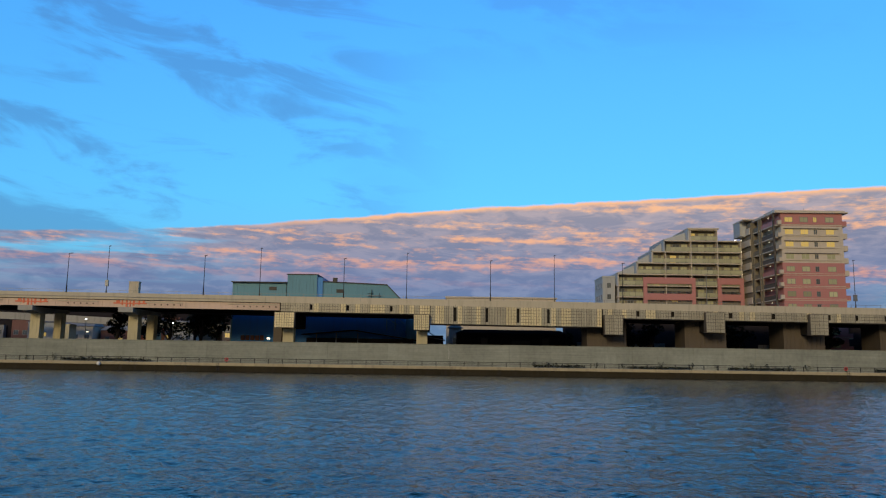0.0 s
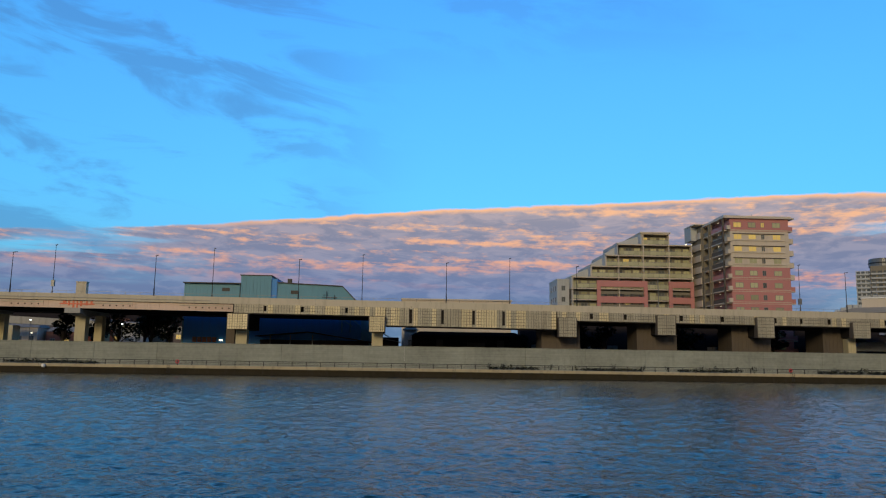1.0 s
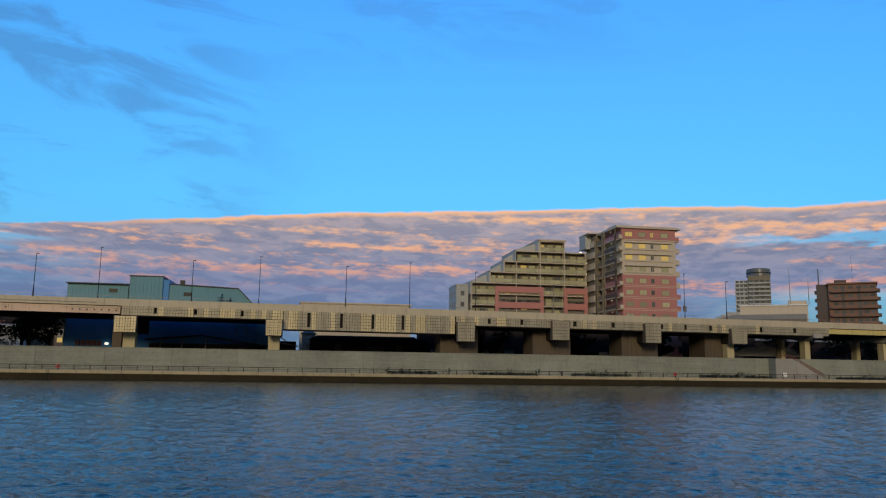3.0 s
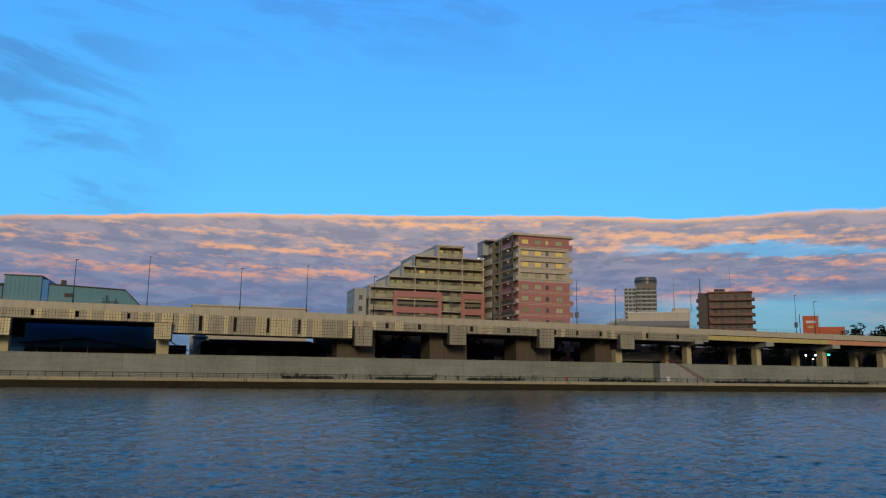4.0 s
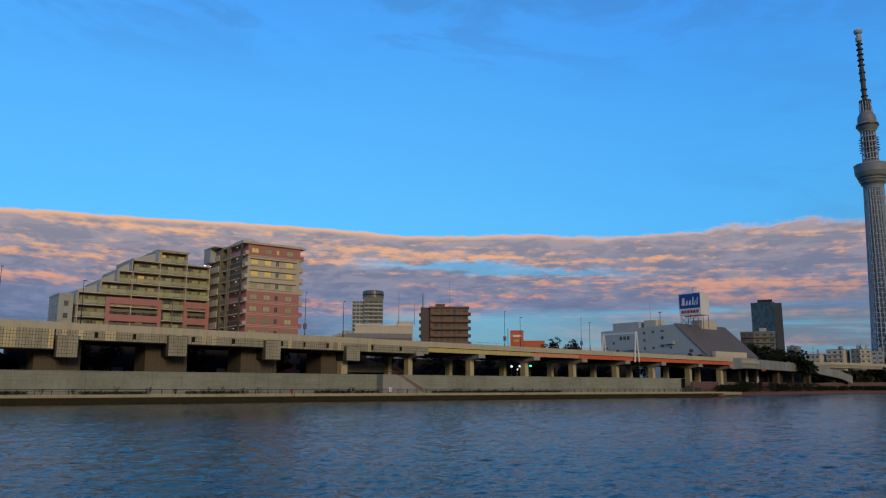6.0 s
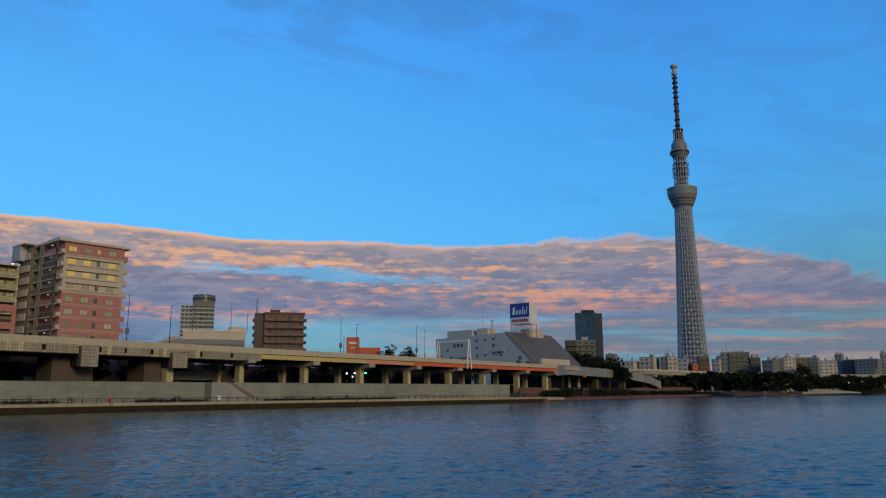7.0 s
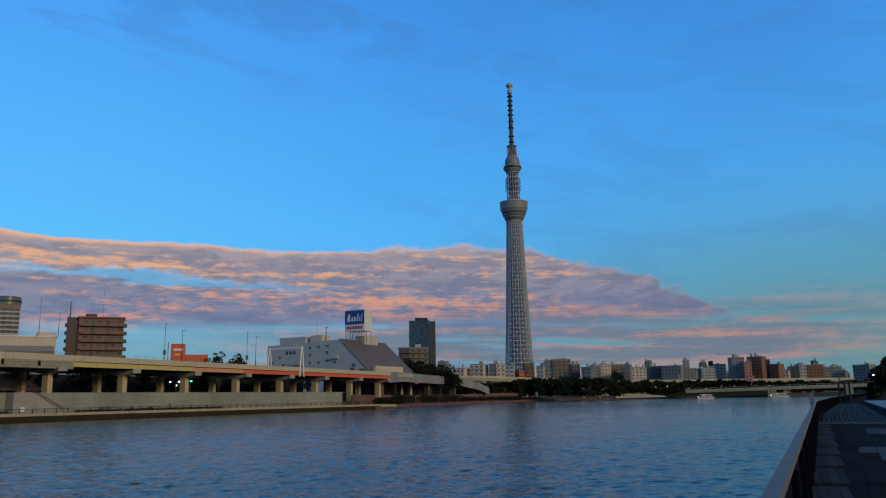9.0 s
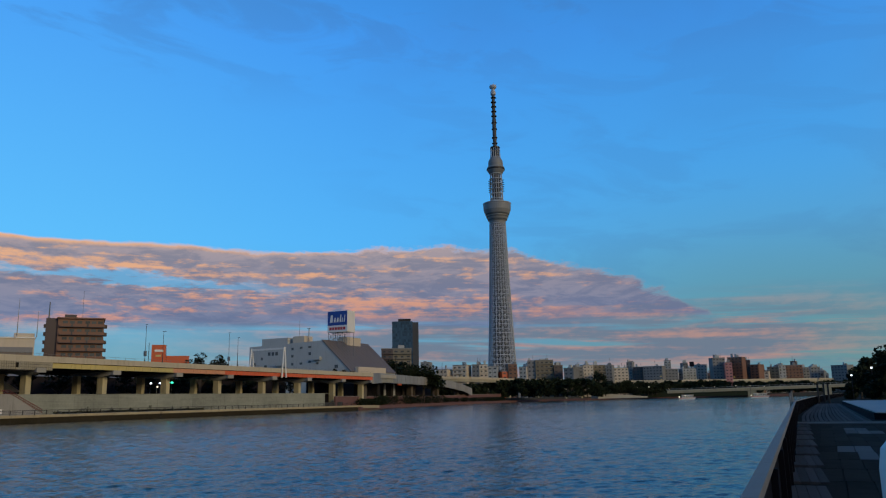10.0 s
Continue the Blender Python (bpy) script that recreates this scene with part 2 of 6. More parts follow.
PANEL = material("grey_noise_panel", (0.37, 0.33, 0.235), 0.45, 0.1, vary=0.45, grain=2.0, bump=0.1, stain=0.3, piece=0.16)
# warm pale copy of the noise panel, sunset glint put into its colour
PANEL_GLINT = material("glint_noise_panel", (0.60, 0.50, 0.29), 0.4, 0.1, vary=0.3, grain=2.0, bump=0.1, stain=0.2, piece=0.22)
PANEL_GREY = material("grey_ramp_panel", (0.30, 0.29, 0.27), 0.5, 0.2, vary=0.2, piece=0.25)
STEEL = material("galvanised_steel", (0.22, 0.22, 0.22), 0.5, 0.6, bump=0.05)
DARK_STEEL = material("dark_painted_steel", (0.022, 0.02, 0.019), 0.5, 0.3, bump=0.05)
WHITE = material("white_paint", (0.74, 0.72, 0.68), 0.5, vary=0.08, bump=0.05, stain=0.08)
RUST = material("dark_red_rail_paint", (0.16, 0.035, 0.022), 0.55, vary=0.2)
ORANGE = material("orange_paint", (0.55, 0.10, 0.03), 0.55, vary=0.12)
PINK = material("pink_wall_tile", (0.47, 0.19, 0.165), 0.6, vary=0.10, grain=6.0, stain=0.08)
CREAM = material("cream_wall_tile", (0.56, 0.47, 0.36), 0.65, vary=0.10, grain=6.0, stain=0.12)
OLIVE = material("grey_olive_balcony_wall", (0.19, 0.16, 0.11), 0.7, vary=0.12, stain=0.15)
PALE_GREY = material("pale_grey_render", (0.42, 0.42, 0.40), 0.8, vary=0.12, stain=0.15, piece=0.1)
TEAL = material("teal_ribbed_cladding", (0.088, 0.24, 0.31), 0.55, 0.1, vary=0.12, stain=0.15)
TEAL_DARK = material("blue_ribbed_cladding", (0.018, 0.19, 0.50), 0.5, 0.1, vary=0.15, stain=0.15)
BROWN = material("brown_brick_tile", (0.20, 0.10, 0.062), 0.65, vary=0.12, grain=5.0)
BROWN_DARK = material("dark_brown_tile", (0.085, 0.06, 0.055), 0.65, vary=0.12, grain=5.0)
BRICK = material("red_brown_brick_wall", (0.16, 0.075, 0.06), 0.85, vary=0.3, stain=0.35)
ROOF = material("grey_flat_roof", (0.22, 0.21, 0.20), 0.85, vary=0.2)
SLATE = material("grey_brown_slope_roof", (0.16, 0.13, 0.11), 0.6, vary=0.15, grain=0.8, stain=0.25)
# near black: shed boards, and painted shade on the blocks added behind the piers
SHED = material("black_boards_and_shade", (0.022, 0.018, 0.02), 0.9, vary=0.3, spec=0.1)
BLUE_SIGN = material("blue_sign_face", (0.015, 0.05, 0.27), 0.35, vary=0.05, bump=0.0)
RED_SIGN = material("red_sign_paint", (0.45, 0.03, 0.03), 0.4, vary=0.05, bump=0.0)
TOWER_STEEL = material("pale_tower_steel", (0.40, 0.42, 0.45), 0.6, 0.0, vary=0.1, grain=0.2, big=0.02, bump=0.0)
TOWER_CORE = material("grey_tower_core", (0.05, 0.052, 0.056), 0.6, vary=0.1, grain=0.2, bump=0.0)
TOWER_DECK = material("grey_deck_cladding", (0.21, 0.215, 0.215), 0.55, 0.0, vary=0.1, grain=0.2, bump=0.0)
GLASS = glass_material("dark_window_glass", (0.10, 0.11, 0.11))
GLASS_WARM = glass_material("curtained_window_glass", (0.44, 0.42, 0.24), 0.25)
GLASS_TOWER = glass_material("blue_curtain_glass", (0.03, 0.07, 0.115), 0.12, 0.8)
GLASS_RAIL = material("frosted_balcony_glass", (0.42, 0.40, 0.24), 0.3, vary=0.15, bump=0.0, piece=0.3)
LIT = material("lit_window", (0.35, 0.26, 0.08), 0.4, emit=((1.0, 0.66, 0.16), 0.36), bump=0.0, piece=0.3)
LAMP_WARM = material("lamp_glow", (0.9, 0.8, 0.6), 0.4, emit=((1.0, 0.83, 0.55), 2.0), bump=0.0)
LAMP_WHITE = material("white_lamp_glow", (0.9, 0.9, 0.9), 0.4, emit=((0.85, 0.93, 1.0), 3.5), bump=0.0)
LAMP_GREEN = material("green_signal_glow", (0.1, 0.6, 0.4), 0.4, emit=((0.05, 1.0, 0.55), 3.0), bump=0.0)
LAMP_BLUE = material("blue_sign_glow", (0.3, 0.4, 0.8), 0.4, emit=((0.45, 0.6, 1.0), 4.0), bump=0.0)
BARK = material("tree_bark", (0.06, 0.045, 0.035), 0.9)
LEAF = leaf_material("dark_evergreen_leaf", (0.014, 0.021, 0.010))
LEAF_HEDGE = leaf_material("hedge_leaf", (0.016, 0.020, 0.008))
LEAF_FAR = leaf_material("far_tree_leaf", (0.018, 0.026, 0.012))
EARTH = material("city_ground", (0.05, 0.047, 0.04), 0.95, vary=0.3, grain=0.4)
PAVING_DARK = material("dark_stone_paving", (0.026, 0.025, 0.021), 0.95, vary=1.0, grain=1.9, piece=0.5, spec=0.04)
PAVING_PALE = material("pale_stone_paving", (0.10, 0.10, 0.10), 0.85, vary=0.35, piece=0.3, spec=0.15)
DECK_WOOD = material("grey_deck_boards", (0.07, 0.07, 0.072), 0.9, vary=0.4, grain=4.0, piece=0.5, spec=0.1)
RAIL_STONE = material("grey_rail_cap", (0.22, 0.205, 0.18), 0.7, vary=0.25, piece=0.1)
FAR_GREY = material("grey_render", (0.20, 0.20, 0.195), 0.85, vary=0.2, stain=0.25, piece=0.35)
FAR_WHITE = material("off_white_render", (0.40, 0.395, 0.37), 0.8, vary=0.15, stain=0.15)
NEAR_DARK = material("dark_parapet_panel", (0.008, 0.008, 0.012), 0.8, vary=0.3, spec=0.08)
DARK_GLASS = glass_material("grey_drum_glass", (0.10, 0.105, 0.11), 0.3)
GLASS_FAR = glass_material("far_window_glass", (0.05, 0.055, 0.06), 0.2)


# ---- mesh helpers ----
class Mesh:
    """Collects faces of boxes, tubes and sheets and turns them into one mesh."""

    def __init__(self):
        self.v, self.f = [], []

    def add(self, verts, faces):
        n = len(self.v)
        self.v += [tuple(p) for p in verts]
        self.f += [tuple(n + i for i in face) for face in faces]
        return self

    def box(self, x0, x1, y0, y1, z0, z1):
        return self.hexa([(x0, y0, z0), (x1, y0, z0), (x1, y1, z0), (x0, y1, z0)], [(x0, y0, z1), (x1, y0, z1), (x1, y1, z1), (x0, y1, z1)])

    def hexa(self, low, up):
        n = len(low)
        faces = [tuple(reversed(range(n))), tuple(range(n, 2 * n))]
        faces += [(i, (i + 1) % n, n + (i + 1) % n, n + i) for i in range(n)]
        return self.add(list(low) + list(up), faces)

    def tube(self, a, b, r0, r1=None, n=6):
        r1 = r0 if r1 is None else r1
        a, b = Vector(a), Vector(b)
        w = (b - a).normalized()
        u = w.cross(Vector((0, 0, 1)) if abs(w.z) < 0.95 else Vector((1, 0, 0))).normalized()
        t = w.cross(u)
        ring = [(math.cos(2 * math.pi * k / n), math.sin(2 * math.pi * k / n)) for k in range(n)]
        return self.hexa([a + (u * c + t * s) * r0 for c, s in ring], [b + (u * c + t * s) * r1 for c, s in ring])

    def lathe(self, cx, cy, profile, n=36):
        """profile: (radius, z) from below upwards."""
        k = len(self.v)
        for r, z in profile:
            self.v += [(cx + r * math.cos(2 * math.pi * i / n), cy + r * math.sin(2 * math.pi * i / n), z) for i in range(n)]
        for j in range(len(profile) - 1):
            for i in range(n):
                a, b = k + j * n + i, k + j * n + (i + 1) % n
                self.f.append((a, b, b + n, a + n))
        self.f.append(tuple(reversed(range(k, k + n))))
        self.f.append(tuple(range(len(self.v) - n, len(self.v))))
        return self

    def data(self, name, mat):
        me = bpy.data.meshes.new(name)
        me.from_pydata(self.v, [], self.f)
        me.materials.append(mat)
        me.update()
        return me


def thing(name, label, category, at=(0, 0, 0), turn=0.0, group="", kind=""):
    ob = new(name)
    ob.empty_display_size = 0.3
    ob.matrix_world = pose(*at, 0, 0, turn)
    return tagged(ob, label, category, group, kind)


def part(name, mesh, mat, parent=None, label=""):
    """One mesh object under a thing or a part; mesh is a Mesh or ready mesh data."""
    ob = new(name, mesh.data(name, mat) if isinstance(mesh, Mesh) else mesh)
    ob.parent = parent
    if label:
        ob["label"] = label
    return ob


def single(name, mesh, mat, label, category, group="", kind=""):
    return tagged(part(name, mesh, mat), label, category, group, kind)


def piece(name, data, parent, at, scale=(1, 1, 1)):
    """A repeat of ready mesh data, an object of its own."""
    ob = new(name, data)
    ob.parent = parent
    ob.location, ob.scale = at, scale
    return ob


def bevelled(x0, x1, y0, y1, z0, z1, r=0.05):
    """A box with chamfered long top edges."""
    m = Mesh()
    m.add([(x, y, z) for x in (x0, x1) for y, z in ((y0, z0), (y1, z0), (y1, z1 - r), (y1 - r, z1), (y0 + r, z1), (y0, z1 - r))],
          [(0, 1, 2, 3, 4, 5), (11, 10, 9, 8, 7, 6)] + [(i, i + 6, (i + 1) % 6 + 6, (i + 1) % 6) for i in range(6)])
    return m

# ---- river, ground and the far embankment ----
rng = random.Random(5)
def wave_sheet():
    """The river's surface: wavelets of many lengths and headings, as real relief, finer where it lies nearer to the near bank."""
    rg = np.random.RandomState(11)
    rad = [9.0]
    while rad[-1] < 170:
        rad.append(rad[-1] + 0.10 + 0.55 * (rad[-1] / 170) ** 1.4)
    while rad[-1] < 480:
        rad.append(rad[-1] * 1.0042)
    while rad[-1] < 1100:
        rad.append(rad[-1] * 1.012)
    rad = np.array(rad)
    ang = np.radians(np.arange(-38.0, 98.0, 0.2))
    R_, A_ = np.meshgrid(rad, ang, indexing="ij")
    X_, Y_ = R_ * np.sin(A_), R_ * np.cos(A_)
    step = np.maximum(np.gradient(rad)[:, None] * np.ones_like(A_), R_ * radians(0.2))
    Z_ = np.zeros_like(X_)
    for k in range(64):
        lam = 0.28 * (2.6 / 0.28) ** (k / 63.0)
        head = rg.normal(0.7, 0.75)
        kx, ky = 2 * math.pi / lam * math.cos(head), 2 * math.pi / lam * math.sin(head)
        slope = 0.0245 * (1.3 if 0.35 < lam < 0.9 else 0.7)
        keep = np.clip(lam / step - 1.5, 0, 1)
        group = 0.6 + 0.4 * np.sin(X_ * 0.9 / lam ** 0.5 * 0.12 + Y_ * 0.10 / lam ** 0.5 + k)
        Z_ += keep * group * slope * lam / (2 * math.pi) * 1.41 * np.sin(kx * X_ + ky * Y_ + rg.uniform(0, 6.28))
    n, m = X_.shape
    me = bpy.data.meshes.new("water")
    me.vertices.add(n * m)
    me.vertices.foreach_set("co", np.stack([X_, Y_, Z_], -1).astype(np.float32).ravel())
    i, j = np.meshgrid(np.arange(n - 1), np.arange(m - 1), indexing="ij")
    a = (i * m + j).ravel()
    quads = np.stack([a, a + m, a + m + 1, a + 1], -1).astype(np.int32)
    me.loops.add(quads.size)
    me.loops.foreach_set("vertex_index", quads.ravel())
    me.polygons.add(len(quads))
    me.polygons.foreach_set("loop_start", np.arange(0, quads.size, 4, dtype=np.int32))
    me.polygons.foreach_set("use_smooth", np.ones(len(quads), dtype=bool))
    me.update(calc_edges=True)
    me.materials.append(WATER)
    return me


tagged(new("water", wave_sheet()), "rippled blue river water reflecting the evening sky", "river", kind="structure")
single("water_bed", Mesh().add([(-4500, -4500, -0.4), (4600, -4500, -0.4), (4600, 4500, -0.4), (-4500, 4500, -0.4)], [(0, 1, 2, 3)]), WATER,
       "flat river water outside the rippled reach", "river", kind="structure")

# waterline of the far bank, then its mate far inland
BANK = [((-4500, 150), (-4500, 4500)), ((232, 150), (232, 4500)), ((246, 156), (400, 4500)), ((300, 176), (700, 4500)), ((384, 193), (1200, 4500)),
        ((538, 216), (2500, 4500)), ((693, 195), (4600, 4500)), ((739, 128), (4600, 1500)), ((760, 36), (4600, 500)), ((790, -80), (4600, -200)),
        ((860, -400), (4600, -900)), ((1300, -2500), (4600, -4500))]
gm = Mesh()
for (a, b), (c, d) in zip(BANK, BANK[1:]):
    gm.add([(*a, 3.0), (*c, 3.0), (*d, 3.0), (*b, 3.0)], [(0, 1, 2, 3)])
    gm.add([(*a, -1.0), (*c, -1.0), (*c, 3.0), (*a, 3.0)], [(0, 1, 2, 3)])
ground = single("ground", gm, EARTH, "dark city ground behind the river bank", "ground", kind="structure")
ground.location.y = 7.3

pave = single("far_terrace", Mesh().box(-420, 232, 150.3, 157.6, -1, 1.62), CONCRETE, "grey concrete riverside terrace below the flood wall", "pavement", kind="structure")
part("tide_band", Mesh().box(-420, 232, 149.95, 150.29, -1, 1.118), TIDE, pave, "dark wet tide-stained concrete")
x = -416.0
while x < 230:
    part("curb_block", bevelled(x, min(x + 10.43, 232), 149.75, 150.6, 1.12, 1.68, 0.06), CURB, pave)
    x += 10.47
for lx in (-46.2, 75.5, 8.5, 142.0):
    lad = thing("quay_ladder", "small dark steel ladder hanging on the quay edge", "ladder", group="quay ladders")
    for dx in (-0.2, 0.2):
        part("stile", Mesh().tube((lx + dx, 149.68, 0.1), (lx + dx, 149.68, 1.85), 0.035), DARK_STEEL, lad)
    for k in range(5):
        part("rung", Mesh().tube((lx - 0.2, 149.68, 0.3 + 0.3 * k), (lx + 0.2, 149.68, 0.3 + 0.3 * k), 0.025), DARK_STEEL, lad)
for lx in (-45.0, 75.8):
    ring = thing("lifebuoy_stand", "small red lifebuoy on a post by the rail", "lifebuoy", group="lifebuoys")
    part("post", Mesh().tube((lx, 151.4, 1.62), (lx, 151.4, 2.5), 0.04), DARK_STEEL, ring)
    m = Mesh()
    for k in range(14):
        a, b = 2 * math.pi * k / 14, 2 * math.pi * (k + 1) / 14
        m.tube((lx + 0.3 * math.cos(a), 151.25, 2.35 + 0.3 * math.sin(a)), (lx + 0.3 * math.cos(b), 151.25, 2.35 + 0.3 * math.sin(b)), 0.1)
    part("buoy", m, RED_SIGN, ring, "red ring")
single("mooring_float", Mesh().lathe(-69.5, 149.5, [(0.05, 0.9), (0.3, 1.0), (0.38, 1.25), (0.3, 1.5), (0.05, 1.6)], 14), WHITE,
       "small white fender hanging on the quay edge", "fender")

fence = thing("terrace_fence", "dark steel railing along the edge of the far terrace", "railing")
post = Mesh().box(-0.07, 0.07, -0.06, 0.06, 0, 0.98).data("post", DARK_STEEL)
x = -298.0
while x < 232:
    piece("post", post, fence, (x, 151.5, 1.62))
    x += 2.75
for z, r in ((2.58, 0.065), (2.25, 0.03), (1.95, 0.03)):
    part("rail", Mesh().tube((-299, 151.5, z), (232, 151.5, z), r), DARK_STEEL, fence)

flood = thing("wall_flood", "long weathered grey concrete flood wall", "flood wall", kind="structure")
slab = bevelled(0.02, 12.38, 157.0, 157.6, 1.6, 5.96, 0.05).data("panel", WALL_CONCRETE)
for k in range(-34, 18):
    x = 12.4 * k - 1.3
    if x < 226:
        piece("panel", slab, flood, (x, 0, 0), (min(1, (228 - x) / 12.4), 1, 1))
part("coping", Mesh().box(-420, 228, 156.93, 157.64, 5.962, 6.06), WALL_CONCRETE, flood)

# stair block in front of the wall, with an orange handrail
stair = thing("river_stair", "concrete stair with a sloping parapet and red-orange handrail", "stairs", kind="structure")
m = Mesh()
m.add([(x, y, z) for y in (154.2, 154.5) for x, z in ((101, 1.62), (112.6, 1.62), (112.6, 1.9), (105.0, 6.05), (101, 6.05))],
      [(0, 1, 2, 3, 4), (9, 8, 7, 6, 5)] + [(i, i + 5, (i + 1) % 5 + 5, (i + 1) % 5) for i in range(5)])
part("parapet", m, CONCRETE, stair, "paler concrete stair parapet")
part("end_wall", Mesh().box(101, 101.3, 154.52, 156.98, 1.62, 6.0), WALL_CONCRETE, stair)
for k in range(22):
    x = 105.0 + k * 0.34
    part("step", Mesh().box(x, x + 0.34, 154.52, 156.98, 1.62, 5.5 - k * 0.17), CONCRETE, stair)
part("landing", Mesh().box(101.31, 104.99, 154.52, 156.98, 1.62, 5.5), CONCRETE, stair)
for y in (154.6, 156.6):
    part("handrail", Mesh().tube((105.0, y, 6.75), (112.9, y, 2.75), 0.08).tube((103.4, y, 6.8), (105.0, y, 6.75), 0.08), RUST, stair, "dark red steel handrail")
    part("mid_rail", Mesh().tube((105.0, y, 6.3), (112.9, y, 2.3), 0.06), RUST, stair)
    for k in range(15):
        x = 105.0 + k * 0.56
        part("baluster", Mesh().tube((x, y, 5.4 - k * 0.275), (x, y, 6.75 - k * 0.283), 0.05), RUST, stair)
part("notice_plate", Mesh().box(102.6, 103.5, 154.13, 154.19, 2.0, 3.0), WHITE, stair)


def foliage(m, centre, size, count, leaf, seed):
    """Many small leaf blades scattered in a lumpy volume."""
    r = random.Random(seed)
    for _ in range(count):
        while True:
            p = Vector((r.uniform(-1, 1), r.uniform(-1, 1), r.uniform(-1, 1)))
            if p.length < 1 and p.length > r.random() * 0.8:
                break
        c = Vector((centre[0] + p.x * size[0], centre[1] + p.y * size[1], centre[2] + p.z * size[2]))
        u = Vector((r.uniform(-1, 1), r.uniform(-1, 1), r.uniform(-0.6, 0.6))).normalized()
        w = u.cross(Vector((r.uniform(-1, 1), r.uniform(-1, 1), r.uniform(-1, 1)))).normalized()
        s = leaf * r.uniform(0.6, 1.3)
        m.add([c - u * s, c + w * s * 0.55, c + u * s, c - w * s * 0.55], [(0, 1, 2, 3)])


def hedge(x0, x1, z1, seed, label="low dark hedge at the foot of the flood wall"):
    m, r = Mesh(), random.Random(seed)
    n = int((x1 - x0) / 0.5)
    for k in range(n):
        x = x0 + (x1 - x0) * (k + r.random()) / n
        top = z1 * r.uniform(0.75, 1.1)
        if r.random() < 0.06:
            top *= 2.0
        foliage(m, (x, 156.2, 1.7 + top / 2), (0.5, 0.35, top / 2), 55, 0.12, seed * 100 + k)
    single("hedge", m, LEAF_HEDGE, label, "hedge", "wall hedges", kind="stuff")


for k, (a, b, zz) in enumerate(((-80, -62, 0.6), (15.5, 26, 0.65), (35, 47, 0.55), (55, 68, 0.65), (84, 100.5, 0.65), (117, 163, 0.5))):
    hedge(a, b, zz, k + 1)


def weed(x, h, seed):
    m, r = Mesh(), random.Random(seed)
    for _ in range(5):
        tip = (x + r.uniform(-0.5, 0.5), 156.6, 1.7 + h * r.uniform(0.6, 1))
        m.tube((x, 156.5, 1.62), tip, 0.03, 0.012, 4)
        foliage(m, tip, (0.16, 0.15, 0.5), 12, 0.09, seed * 7 + int(tip[0] * 9))
    single("weed_bush", m, LEAF_HEDGE, "thin dark weed growing against the flood wall", "weed", "wall weeds")


for k, x in enumerate((-87.8, -82, 28.5, 34, 41.5, 47.6, 52.8, 60, 70.8, 88, 93, 126, 133, 139, 145, 152, 158)):
    weed(x, 0.7 + (k * 37 % 10) / 16, k)

# ---- elevated expressway ----
def z_top(x):
    return 15.4 - 0.0064 * x


viaduct = thing("elevated_expressway", "long elevated expressway on piers with cream parapet", "expressway", kind="structure")
X0, X1, YF, YB = -420.0, 258.0, 160.0, 172.8


def run(x0, x1, y0, y1, a, b):
    """A long member between two depths under the parapet top."""
    return Mesh().hexa([(x0, y0, z_top(x0) - b), (x1, y0, z_top(x1) - b), (x1, y1, z_top(x1) - b), (x0, y1, z_top(x0) - b)],
                       [(x0, y0, z_top(x0) - a), (x1, y0, z_top(x1) - a), (x1, y1, z_top(x1) - a), (x0, y1, z_top(x0) - a)])


# slab, inner girders and soffits: deck shade is painted into their colour
part("deck_slab", run(X0, X1, YF + 0.02, YB - 0.02, 1.0, 1.5), UNDER, viaduct, "deck slab with the underside shade in its colour")
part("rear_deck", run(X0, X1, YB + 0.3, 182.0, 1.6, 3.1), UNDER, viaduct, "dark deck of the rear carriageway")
x = X0
while x < X1:
    b = min(x + 19.95, X1)
    part("parapet", run(x, b, YF - 0.25, YF, 0.0, 1.34), PARAPET, viaduct)
    part("parapet", run(x, b, YB, YB + 0.25, 0.0, 1.34), PARAPET, viaduct)
    part("ledge", run(x, b, YF - 0.33, YF - 0.252, 1.2, 1.38), PARAPET, viaduct)
    x += 20.0
for a, b, mat in ((X0, -37, GIRDER_BEIGE), (118.5, 155.4, GIRDER_CREAM), (155.4, 175.5, GIRDER_SALMON), (175.5, X1, GIRDER_ORANGE)):
    drop = 2.9 if b < 0 else 2.55
    part("girder", run(a, b, YF + 0.1, YF + 0.4, 1.39, drop), mat, viaduct)
    part("flange", run(a, b, YF - 0.1, YF + 0.6, drop, drop + 0.08), mat, viaduct)
    n = int((b - a) / 2.5)
    for k in range(1, n):
        xx = a + (b - a) * k / n
        part("stiffener", run(xx - 0.04, xx + 0.04, YF + 0.02, YF + 0.098, 1.45, drop - 0.02), mat, viaduct)
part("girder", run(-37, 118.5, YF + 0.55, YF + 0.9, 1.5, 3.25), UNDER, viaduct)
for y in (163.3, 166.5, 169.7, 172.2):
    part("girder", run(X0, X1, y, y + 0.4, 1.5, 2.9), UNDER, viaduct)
# thin guard rail on the parapet
part("guard_rail", run(X0, X1, YF - 0.15, YF - 0.1, -0.55, -0.50), STEEL, viaduct)
gpost = Mesh().box(-0.03, 0.03, -0.03, 0.03, 0, 0.55).data("rail_post", STEEL)
x = -140.0
while x < X1:
    piece("rail_post", gpost, viaduct, (x, YF - 0.12, z_top(x)))
    x += 3.0

part("conduit", Mesh().tube((X0, YF - 0.33, z_top(X0) - 0.85), (-41.5, YF - 0.33, z_top(-41.5) - 0.85), 0.075), CONCRETE, viaduct, "grey conduit pipe")
